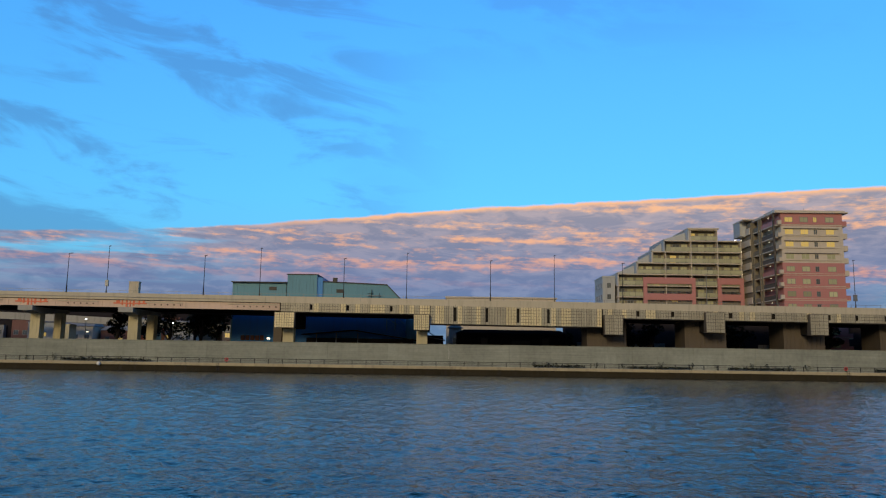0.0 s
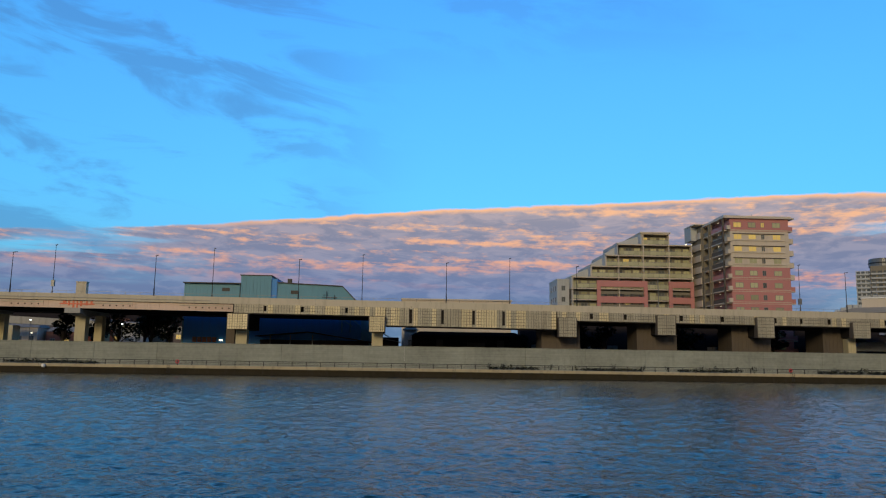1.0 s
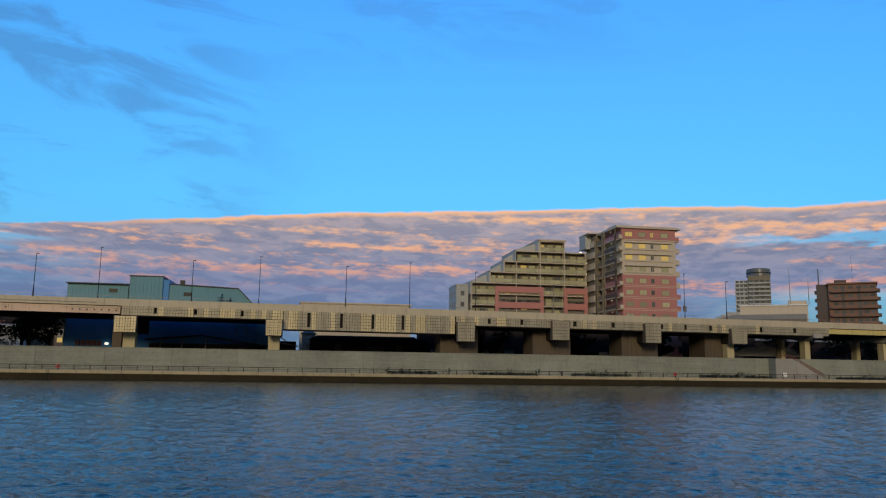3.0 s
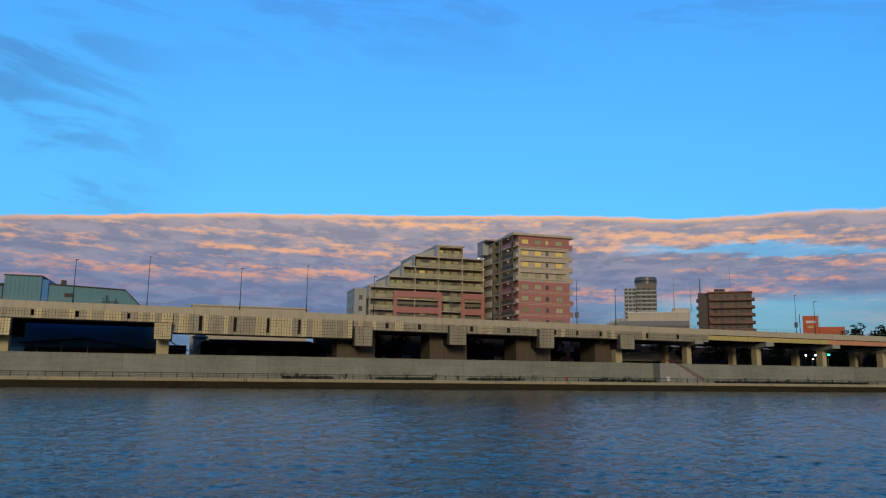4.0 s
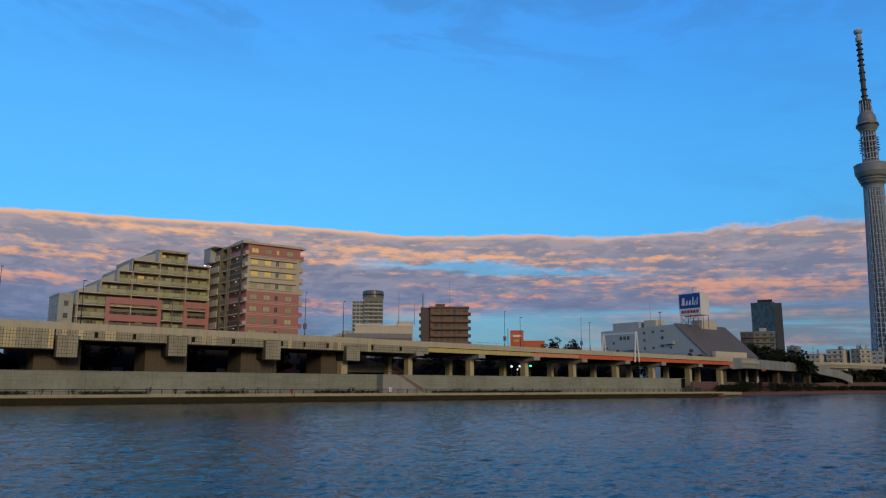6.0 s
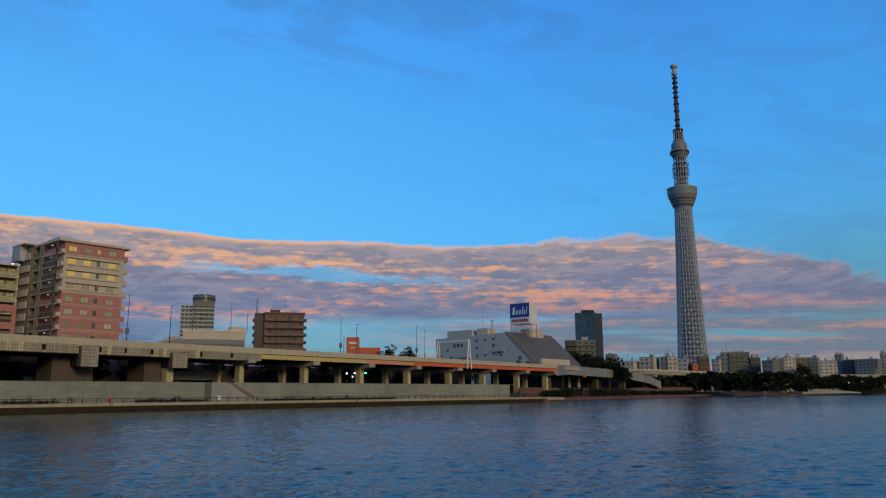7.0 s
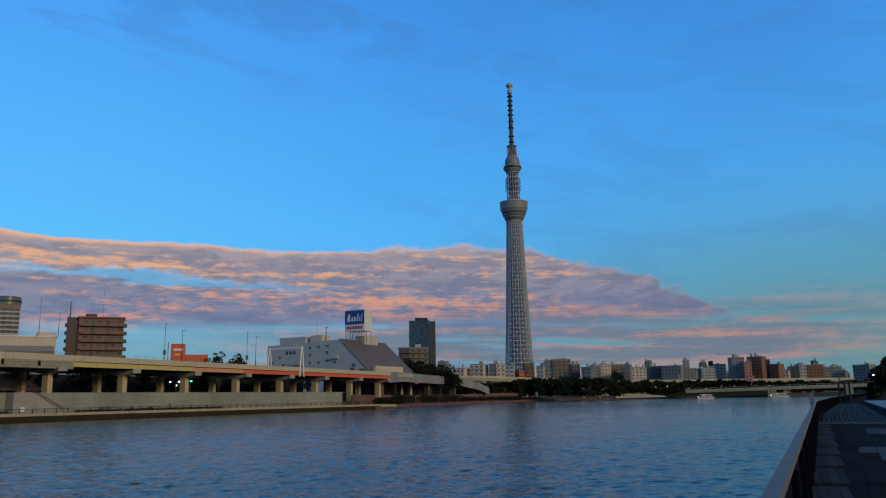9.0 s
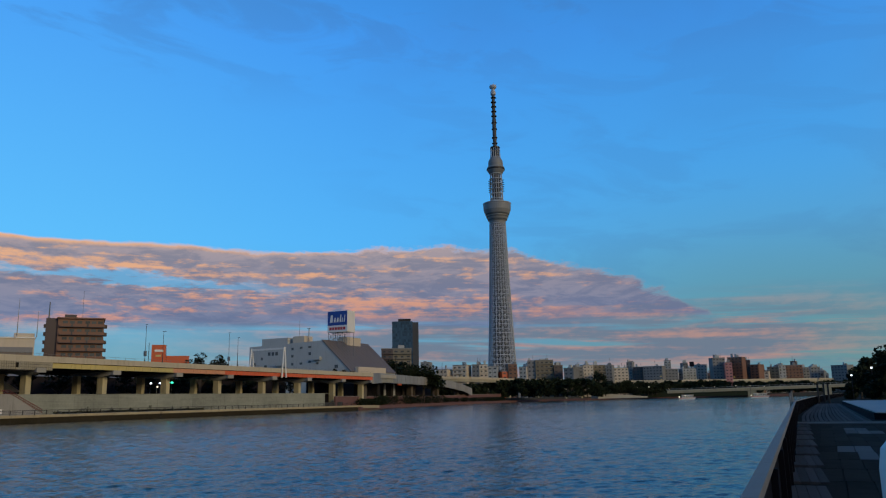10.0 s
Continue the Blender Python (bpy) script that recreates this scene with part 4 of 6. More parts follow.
# stepped apartment wing with glazed balconies
wg = thing("stepped_apartment_wing", "stepped grey apartment wing with glass-railed balconies and pink panels", "apartment block")
WY = 202.0
STEPS = [(61.9, 69.4), (55.4, 75.7), (52.0, 75.7), (48.0, 75.7), (42.9, 75.7), (42.9, 75.7), (42.9, 75.7), (42.9, 75.7), (42.9, 75.7), (42.9, 75.7)]
for k, (a, b) in enumerate(STEPS):
    z1 = 38.3 - k * 3.03
    z0 = z1 - 3.03
    if z0 < 3:
        break
    part("wall", walls(a, b, WY + 1.8, WY + 15, z0, z1 - 0.005), OLIVE, wg)
    slab_m = walls(a - 0.3, b, WY, WY + 1.79, z1 - 0.28, z1)
    sl = part("balcony_slab", slab_m, CREAM, wg)
    if k == 0:
        part("roof_edge", walls(a - 0.4, b + 0.4, WY - 0.2, WY + 15.2, z1, z1 + 0.35), CREAM, wg)
    # stepped side terrace
    if k < 5:
        prev = STEPS[k - 1][0] if k else a + 6
        part("terrace_wall", walls(a - 0.35, a - 0.05, WY + 0.0, WY + 15, z0, z1 + 0.25), PALE_GREY, wg)
        if k:
          part("terrace_wall", Mesh().hexa([(a, WY + 2.5, z1), (prev, WY + 2.5, z1), (prev, WY + 2.8, z1), (a, WY + 2.8, z1)],
                                         [(a, WY + 2.5, z1 + 0.4), (prev, WY + 2.5, z1 + 2.6), (prev, WY + 2.8, z1 + 2.6), (a, WY + 2.8, z1 + 0.4)]), PALE_GREY, wg)
    # frosted balustrade panes
    n = max(2, round((b - a) / 1.5))
    pane_d = UNITS.setdefault("bal", Mesh().box(0, 1, 0, 0.04, 0, 1.0).data("balustrade_pane", GLASS_RAIL))
    pink_floor = k in (5, 6, 7, 8)
    for i in range(n):
        xx = a + (b - a) * i / n
        if pink_floor and (49.5 < xx < 62.5 or 68.5 < xx):
            continue
        piece("balustrade_pane", pane_d, sl, (xx + 0.04, WY + 0.05, z0 + 0.12), ((b - a) / n - 0.08, 1, 1))
    part("balustrade_rail", walls(a, b, WY + 0.02, WY + 0.1, z0 + 1.13, z0 + 1.2), STEEL, sl)
    n = max(2, round((b - a) / 2.3))
    for i in range(n):
        xx = a + (b - a) * (i + 0.5) / n
        window(wg, xx, WY + 1.8, z0 + 0.1, 1.6, 2.05, GLASS_WARM if (i * 7 + k * 3) % 5 else (LIT if (i + k) % 4 == 0 else GLASS), STEEL)
    for xx in (a + 0.1, 55.5, 62.3, 69.3, 75.5):
        if a <= xx <= b:
            part("party_wall", walls(xx - 0.1, xx + 0.1, WY + 0.0, WY + 1.79, z0, z1 - 0.281), CREAM, wg)
for a, b in ((49.4, 63.1), (68.9, 75.75)):
    fr = part("pink_frame", walls(a, a + 1.0, WY - 0.35, WY - 0.02, 3, 25.2), PINK, wg, "pink tiled frame")
    part("frame_bar", walls(b - 1.0, b, WY - 0.35, WY - 0.02, 3, 25.2), PINK, fr)
    for z in (25.2, 20.95, 17.0):
        part("frame_bar", walls(a + 1.001, b - 1.001, WY - 0.35, WY - 0.02, z - (1.65 if z > 25 else 1.7), z), PINK, fr)
    for z in (22.0, 18.5):
        part("balustrade", walls(a + 1.0, b - 1.0, WY + 0.05, WY + 0.12, z - 0.4, z + 0.35), OLIVE, fr)
part("drain_pipe", Mesh().tube((66.0, WY - 0.1, 3), (66.0, WY - 0.1, 26), 0.12), STEEL, wg)
part("side_block", walls(39.2, 42.5, 204.5, 216, 3, 25.3), PALE_GREY, wg, "pale side block")
rim_roof(wg, 39.2, 42.5, 204.5, 216, 25.3, PALE_GREY, 0.4, 0.1)
for k in range(5):
    for yy in (206.5, 209.5, 212.5):
        window(wg, 39.2, yy, 22.6 - k * 3.03, 1.0, 1.2, GLASS, STEEL, -90)
    window(wg, 40.9, 204.5, 22.6 - k * 3.03, 0.9, 1.2, GLASS, STEEL)
part("entrance_lamp", Mesh().box(74.0, 74.4, WY + 0.4, WY + 0.6, 35.35, 35.6), LAMP_WARM, wg)

# teal warehouse
wh = thing("teal_warehouse", "teal ribbed metal warehouse with blue lower walls", "warehouse")
part("wall", walls(-54.5, -41.0, 185, 215, 3, 20.8), TEAL, wh)
part("wall", walls(-41.0, -33.8, 184.4, 215, 3, 22.8), TEAL, wh)
part("wall", walls(-33.8, -32.4, 184.7, 215, 3, 22.2), TEAL_DARK, wh)
part("wall", Mesh().add([(x, y, z) for y in (185.0, 215.0) for x, z in ((-32.4, 3), (-9.5, 3), (-9.5, 13), (-16.8, 20.6), (-32.4, 21.2))],
                        [(0, 1, 2, 3, 4), (9, 8, 7, 6, 5)] + [(i, i + 5, (i + 1) % 5 + 5, (i + 1) % 5) for i in range(5)]), TEAL, wh)
part("lower_wall", walls(-53.8, -12.0, 183.9, 184.38, 3, 13.6), TEAL_DARK, wh, "deep blue lower cladding")
rib = Mesh().box(-0.05, 0.05, -0.06, 0, 0, 1).data("rib", TEAL)
for k in range(52):
    x = -54.2 + k * 0.85
    if -41.2 < x < -33.7:
        piece("rib", rib, wh, (x, 184.398, 13.6), (1, 1, 9.1))
    elif x < -13:
        zt = 20.7 if x < -40 else (21.0 if x < -17 else 17.0)
        piece("rib", rib, wh, (x, 184.998, 13.6), (1, 1, zt - 13.6))
for a, b, z in ((-54.7, -41.0, 20.8), (-41.2, -33.6, 22.8)):
    part("roof_edge", walls(a, b, 184.2, 215, z, z + 0.22), DARK_STEEL, wh)
part("roof_edge", Mesh().hexa([(-32.4, 184.7, 21.2), (-16.8, 184.7, 20.6), (-16.8, 215, 20.6), (-32.4, 215, 21.2)],
                              [(-32.4, 184.7, 21.42), (-16.8, 184.7, 20.82), (-16.8, 215, 20.82), (-32.4, 215, 21.42)]), DARK_STEEL, wh)
part("roof_edge", Mesh().hexa([(-16.8, 184.7, 20.6), (-9.4, 184.7, 13.0), (-9.4, 215, 13.0), (-16.8, 215, 20.6)],
                              [(-16.8, 184.7, 20.85), (-9.2, 184.7, 13.2), (-9.2, 215, 13.2), (-16.8, 215, 20.85)]), DARK_STEEL, wh)
for x, z in ((-44.6, 19.0), (-28.2, 18.6)):
    part("vent", walls(x - 0.9, x + 0.9, 184.9, 185.0, z, z + 0.85), DARK_STEEL, wh)
part("roof_vent", walls(-30.2, -29.2, 186, 187, 21.3, 22.4), DARK_STEEL, wh)
part("stair_frame", Mesh().tube((-20.5, 184.6, 17.5), (-20.5, 184.6, 19.4), 0.07).tube((-18.6, 184.6, 17.2), (-18.6, 184.6, 18.6), 0.07).tube((-21.5, 184.6, 17.9), (-18, 184.6, 17.9), 0.06).tube((-21.5, 184.6, 18.5), (-20, 184.6, 18.5), 0.05), DARK_STEEL, wh)
part("pipe", Mesh().tube((-41.1, 184.3, 12), (-41.1, 184.3, 21), 0.08), DARK_STEEL, wh)
sg = thing("wall_sign", "dark orange sign letters as plain bars on the blue wall", "sign")
for k in range(5):
    part("bar", walls(-51.5 + k * 1.15, -50.6 + k * 1.15, 183.6, 183.88, 6.8, 8.0), BRICK, sg)
part("lit_plate", walls(-45.2, -44.5, 183.6, 183.88, 7.1, 7.5), LAMP_WARM, sg)

can = thing("open_canopy", "black open storage canopy on thin posts", "canopy")
part("roof", Mesh().hexa([(-36, 179, 8.2), (-24, 179, 9.3), (-24, 190, 9.6), (-36, 190, 8.4)], [(-36, 179, 8.4), (-24, 179, 9.5), (-24, 190, 9.8), (-36, 190, 8.6)]), SHED, can)
part("roof", Mesh().hexa([(-24, 179, 9.3), (-9, 179, 7.1), (-9, 190, 7.3), (-24, 190, 9.6)], [(-24, 179, 9.5), (-9, 179, 7.3), (-9, 190, 7.5), (-24, 190, 9.8)]), SHED, can)
for x in (-32.5, -27.9, -22.8):
    part("post", Mesh().tube((x, 179.3, 3), (x, 179.3, 8.7), 0.1), STEEL, can)
part("back_wall", walls(-35.5, -10, 182.6, 182.9, 3, 7.6), SHED, can)
pipes = thing("rooftop_pipework", "tangle of teal pipes and ladders on the warehouse end", "pipework")
for a, b in (((-15, 183.5, 13.4), (-10, 183.5, 9.5)), ((-17, 183.5, 13), (-14, 183.5, 11)), ((-14.5, 183.5, 9.6), (-14.5, 183.5, 13.3)), ((-16.5, 183.5, 9.6), (-16.5, 183.5, 13.0)), ((-10, 183.5, 11.5), (-5, 183.5, 8.5))):
    part("pipe", Mesh().tube(a, b, 0.14), TEAL, pipes)

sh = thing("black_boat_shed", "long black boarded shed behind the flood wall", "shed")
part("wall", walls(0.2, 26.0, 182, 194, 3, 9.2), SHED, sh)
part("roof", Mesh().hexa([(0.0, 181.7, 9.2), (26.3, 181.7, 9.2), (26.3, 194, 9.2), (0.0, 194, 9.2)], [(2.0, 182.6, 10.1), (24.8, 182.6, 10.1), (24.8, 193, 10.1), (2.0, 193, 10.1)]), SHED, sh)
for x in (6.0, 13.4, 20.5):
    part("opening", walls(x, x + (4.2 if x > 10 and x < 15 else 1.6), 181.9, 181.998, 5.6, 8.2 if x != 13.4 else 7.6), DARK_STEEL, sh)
bh = thing("beige_block", "plain low beige building with a flat roof", "building")
part("wall", walls(-2.4, 25.4, 195, 215, 3, 18.5), CREAM, bh)
part("roof_edge", walls(-2.7, 25.7, 194.7, 215.3, 18.5, 18.9), CREAM, bh)
house = thing("small_white_house", "small white house glimpsed under the expressway", "house")
part("wall", walls(-1.6, 1.4, 186, 192, 3, 10.6), WHITE, house)
part("roof", Mesh().hexa([(-2, 185.6, 10.6), (1.8, 185.6, 10.6), (1.8, 192.4, 10.6), (-2, 192.4, 10.6)], [(-0.4, 187, 11.6), (0.2, 187, 11.6), (0.2, 191, 11.6), (-0.4, 191, 11.6)]), ROOF, house)
window(house, -0.1, 186, 6.8, 1.0, 1.2)
sk = thing("grey_service_shed", "dark grey shed glimpsed between the piers", "shed")
part("wall", walls(-9, -3, 184, 190, 3, 8.6), SHED, sk)
part("roof", Mesh().hexa([(-9.5, 183.5, 8.6), (-2.5, 183.5, 7.4), (-2.5, 190, 7.4), (-9.5, 190, 8.6)], [(-9.5, 183.5, 8.8), (-2.5, 183.5, 7.6), (-2.5, 190, 7.6), (-9.5, 190, 8.8)]), ROOF, sk)

# brown apartment block
br = thing("brown_apartment_block", "brown tiled apartment block with rows of balconies", "apartment block", (187.0, 251.0, 3.0), -38.0)
part("wall", walls(0, 15.5, 0, 12, 0, 32.0), BROWN, br)
part("side_wall", walls(-4.0, -0.001, 1.5, 12, 0, 32.3), BROWN_DARK, br, "dark side wall")
part("roof_edge", walls(-0.4, 15.9, -0.8, 12, 32.0, 32.5), BROWN, br)
part("lift_house", walls(2, 6, 4, 9, 32.5, 34.0), BROWN_DARK, br)
part("mast", Mesh().tube((-3.2, 4, 32), (-3.2, 4, 38.5), 0.3, 0.2).tube((8, 4, 32), (8, 4, 43), 0.06), STEEL, br)
for k in range(10):
    z = 29.1 - k * 2.95
    if z < 0:
        break
    bal = part("balcony", walls(0.6, 15.7, -1.3, -0.001, z - 0.2, z), BROWN_DARK, br)
    part("balcony_wall", walls(0.6, 4.4, -1.3, -1.2, z, z + 1.05), BROWN, bal)
    part("balcony_wall", walls(5.0, 9.6, -1.3, -1.2, z, z + 1.05), BROWN, bal)
    part("balcony_wall", walls(10.2, 15.7, -1.3, -1.2, z, z + 1.05), BROWN, bal)
    part("side_balcony", walls(15.501, 16.6, 0.5, 3.0, z - 0.2, z + 1.0), BROWN_DARK, br)
    part("side_balcony", walls(-4.7, -4.001, 2.5, 5.5, z - 0.2, z + 1.0), BROWN_DARK, br)
    for i, x in enumerate((2.4, 4.7, 7.2, 9.9, 12.0, 14.2)):
        window(br, x, 0, z + 0.15, 1.5, 2.0, GLASS, BROWN_DARK)

# pale high-rise behind
hr = thing("pale_high_rise", "tall pale grey apartment high-rise with a round top", "high-rise", (307.5, 515.0, 3.0), -31.0)
part("wall", walls(0, 9.0, 0, 22, 0, 66), PALE_GREY, hr)
part("wall", walls(9.0, 24.0, -2.5, 20, 0, 69), OLIVE, hr)
part("roof_drum", Mesh().lathe(16.5, 8, [(8.3, 69), (8.3, 74.4), (7.8, 74.8)], 28), DARK_GLASS, hr, "dark glazed round top")
part("roof_band", Mesh().lathe(16.5, 8, [(8.6, 71.2), (8.6, 72.0)], 28), DARK_STEEL, hr)
for k in range(20):
    z = 66 - k * 3.05
    for i in range(3):
        window(hr, 1.7 + i * 2.8, 0, z - 1.8, 2.0, 1.5, GLASS, PALE_GREY)
    part("balcony", walls(0.2, 8.8, -0.9, -0.001, z - 3.0, z - 1.9), PALE_GREY, hr)
    sl = part("balcony", walls(9.3, 23.7, -3.6, -2.501, z - 3.0, z - 1.9), PALE_GREY, hr)
    for i in range(4):
        window(hr, 11 + i * 3.7, -2.5, z - 1.8, 2.6, 1.5, GLASS, OLIVE)

wl = thing("white_hall", "low white hall with a dark lower roof", "hall", (155.0, 257.0, 3.0), -33.0)
part("wall", walls(0, 22.5, 0, 14, 0, 23.6), CREAM, wl)
part("roof_edge", walls(-0.3, 22.8, -0.3, 14.3, 23.6, 24.0), WHITE, wl)
part("corner_tower", walls(16.2, 22.4, 1, 7, 24.0, 25.4), CREAM, wl)
part("lower_roof", Mesh().hexa([(-9, -3, 18.6), (22, -3, 18.6), (22, -0.3, 18.6), (-9, -0.3, 18.6)], [(-2, -2.4, 20.4), (22, -2.4, 20.4), (22, -0.31, 20.4), (-2, -0.31, 20.4)]), ROOF, wl)
part("lower_wall", walls(-9, 22, -2.8, -0.31, 0, 18.6), SLATE, wl)
for k in range(3):
    mp = thing("lattice_mast", "thin dark antenna mast on a roof", "antenna", group="roof masts")
    x, y, z = ((168, 246, 27), (160, 256, 27), (173.6, 243.5, 27))[k]
    part("mast", Mesh().tube((x, y, z), (x, y, z + (13, 6, 9)[k]), 0.16, 0.06), STEEL, mp)

ht = thing("grey_glazed_block", "faint grey slatted apartment block behind the tower", "apartment block", (195.0, 366.0, 3.0), -28)
for k in range(9):
    part("storey", walls(k * 2.6, k * 2.6 + 2.4, 0, 10, 0, 22 + min(k, 6) * 1.3), PALE_GREY, ht)

orb = thing("orange_shop", "orange shop building with a raised sign block", "shop", (196.5, 213.3, 3.0), -43)
part("wall", walls(0, 12.8, 1, 10, 0, 17.3), ORANGE, orb)
part("sign_block", walls(0, 4.8, 0, 6, 0, 21.1), ORANGE, orb, "orange sign block")
part("sign_bar", walls(1.0, 4.0, -0.12, -0.001, 18.6, 19.4), WHITE, orb, "plain white bar of unread lettering")
part("sign_bar", walls(1.4, 3.2, -0.12, -0.001, 16.9, 17.6), GIRDER_CREAM, orb)
part("ladder", Mesh().tube((-0.9, 1, 0), (-0.9, 1, 21.8), 0.12).tube((5.0, -0.3, 8), (5.0, -0.3, 21), 0.06), DARK_STEEL, orb)

# white factory with a sloping slate roof and a roof sign
fc = thing("white_factory", "white factory with small windows and steep grey sloping roof", "factory", (0, 0, -0.48))
fc.scale = (1.15, 1.15, 1.15)
GX0, GX1, GYE, GYR, GYB = 265.0, 301.0, 175.0, 189.3, 228.0           # gable plane, far end, eave, ridge, back
m = Mesh()
prof = ((GYE, 3), (GYB, 3), (GYB, 27.3), (GYR + 22, 27.8), (GYR, 28.4), (GYE, 15.0))
m.add([(x, y, z) for x in (GX0, GX1) for y, z in prof], [tuple(range(6)), tuple(range(11, 5, -1))] + [(i, i + 6, (i + 1) % 6 + 6, (i + 1) % 6) for i in range(6)])
part("wall", m, PALE_GREY, fc, "pale grey-white rendered wall")
part("slope_roof", Mesh().hexa([(GX0 - 0.2, GYE - 0.2, 14.9), (GX1 + 0.2, GYE - 0.2, 14.9), (GX1 + 0.2, GYR, 28.42), (GX0 - 0.2, GYR, 28.42)],
                               [(GX0 - 0.2, GYE - 0.5, 15.2), (GX1 + 0.2, GYE - 0.5, 15.2), (GX1 + 0.2, GYR, 28.8), (GX0 - 0.2, GYR, 28.8)]), SLATE, fc, "steep grey-brown sloping roof")
for k in range(1, 16):
    x = GX0 + (GX1 - GX0) * k / 16
    part("roof_seam", Mesh().tube((x, GYE - 0.45, 15.25), (x, GYR, 28.85), 0.1, n=4), SLATE, fc)
part("roof_block", walls(266, 276, 208, 222, 27.4, 30.6), PALE_GREY, fc)
part("roof_block", walls(267, 273, 200, 206, 27.9, 31.0), CREAM, fc)
part("roof_block", walls(281, 292, 187.5, 192, 25, 30.8), CREAM, fc)
part("front_shed", walls(268, 290, 173.2, 174.6, 13.2, 17.0), CREAM, fc, "cream low front shed")
part("roof_mast", Mesh().tube((269, 204, 30), (269, 204, 38.5), 0.07).tube((269, 199, 28), (269, 199, 34.5), 0.22).tube((269, 198.2, 34.2), (269, 199.8, 34.2), 0.14), STEEL, fc)
part("sign_bars", walls(GX0 - 0.12, GX0 - 0.001, 212.5, 217.5, 25.6, 26.2), SHED, fc)
for y, z, w, h in ((213.0, 23.2, 1.3, 1.4), (215.0, 23.2, 1.3, 1.4), (217.0, 23.2, 1.3, 1.4), (221, 21.4, 1.0, 1.1), (225, 19.2, 1.0, 1.1), (204.5, 25.0, 1.0, 1.0), (204.5, 22.0, 1.0, 1.0), (204.5, 18.6, 1.0, 1.0), (200, 25.4, 1.3, 0.8),
                   (200, 18.8, 1.3, 0.8), (195.5, 25.6, 1.5, 0.7), (195.5, 22.6, 1.2, 1.1), (195.5, 19.4, 1.2, 0.8), (219, 18.0, 1.4, 1.1), (182.0, 16.8, 1.6, 1.2), (209, 17.2, 1.0, 1.0), (191.5, 18.6, 1.0, 0.8)):
    window(fc, GX0, y, z, w, h, GLASS, STEEL, -90)
for y, z in ((209.0, 18.6), (189.5, 20.4)):
    bal = part("balcony", walls(GX0 - 1.4, GX0 - 0.001, y, y + 4, z, z + 0.2), PALE_GREY, fc)
    part("balcony_wall", walls(GX0 - 1.4, GX0 - 1.3, y, y + 4, z + 0.2, z + 1.3), PALE_GREY, bal)
    part("balcony_wall", walls(GX0 - 1.299, GX0 - 0.001, y, y + 0.1, z + 0.2, z + 1.3), PALE_GREY, bal)

ad = thing("rooftop_billboard", "blue and white rooftop billboard on a steel lattice frame", "billboard", (312.8, 220.2, -0.48), -90.0)
ad.scale = (1.15, 1.15, 1.15)
part("body", walls(0, 10.1, 0, 5.9, 32.2, 41.2), WHITE, ad, "white sign box")
part("blue_face", walls(0.08, 10.02, -0.06, -0.001, 35.1, 41.1), BLUE_SIGN, ad, "blue upper face")
# the mark, as plain pale slanted shapes
for k, (a, w, z1) in enumerate(((1.2, 1.5, 39.5), (3.2, 0.9, 38.3), (4.6, 1.0, 38.3), (6.2, 0.7, 39.6), (7.2, 0.5, 38.3), (8.3, 0.5, 39.4))):
    part("mark_shape", Mesh().hexa([(a, -0.1, 36.4), (a + w, -0.1, 36.4), (a + w, -0.061, 36.4), (a, -0.061, 36.4)],
                                   [(a + 0.5, -0.1, z1), (a + w * 0.8 + 0.4, -0.1, z1), (a + w * 0.8 + 0.4, -0.061, z1), (a + 0.5, -0.061, z1)]), WHITE, ad, "plain white shape")
for k in range(6):
    part("red_bar", walls(1.0 + k * 1.4, 2.1 + k * 1.4, -0.05, -0.002, 33.1, 34.3), RED_SIGN, ad, "plain red bar")
for x in (0.3, 2.7, 5.0, 7.4, 9.8):
    for y in (0.4, 5.5):
        part("strut", Mesh().tube((x, y, 22.0 if x > 2 else 27.5), (x, y, 32.2), 0.13), STEEL, ad)
for x in (0.3, 2.7, 5.0, 7.4):
    part("brace", Mesh().tube((x, 0.4, 28.6), (x + 2.4, 0.4, 32.1), 0.1).tube((x + 2.4, 0.4, 28.6), (x, 0.4, 32.1), 0.1), STEEL, ad)
part("lightning_rod", Mesh().tube((5.5, 2, 41.2), (5.5, 2, 44), 0.05), STEEL, ad)

gt = thing("blue_glass_tower", "dark blue glass office tower", "office tower", (776.5, 455.0, 3.0), -60.5)
part("wall", walls(0, 24, 0, 30, 0, 91), GLASS_TOWER, gt)
part("corner_fin", walls(24.001, 31.0, 1.5, 30, 0, 90), TOWER_CORE, gt)
part("roof_plant", walls(7, 22, 5, 20, 91, 94.5), DARK_STEEL, gt)
pd = Mesh().box(0.06, 1.94, -0.12, -0.001, 0.12, 3.2).data("pane", GLASS_TOWER)
for k in range(26):
    for i in range(12):
        piece("pane", pd, gt, (i * 2.0, 0, 89.5 - (k + 1) * 3.4 + 1))

# ---- broadcasting tower ----
TCX, TCY = 1372.0, 560.3
sk_t = thing("broadcasting_tower", "very tall grey steel lattice broadcasting tower with two decks", "tower", (TCX, TCY, 0))
PROFILE = [(0, 33.0), (60, 26.6), (115, 24.0), (170, 21.6), (225, 19.4), (281, 17.4), (343, 15.4)]


def tower_radius(z):
    for (z0, r0), (z1, r1) in zip(PROFILE, PROFILE[1:]):
        if z <= z1:
            return r0 + (r1 - r0) * (z - z0) / (z1 - z0)
    return PROFILE[-1][1]


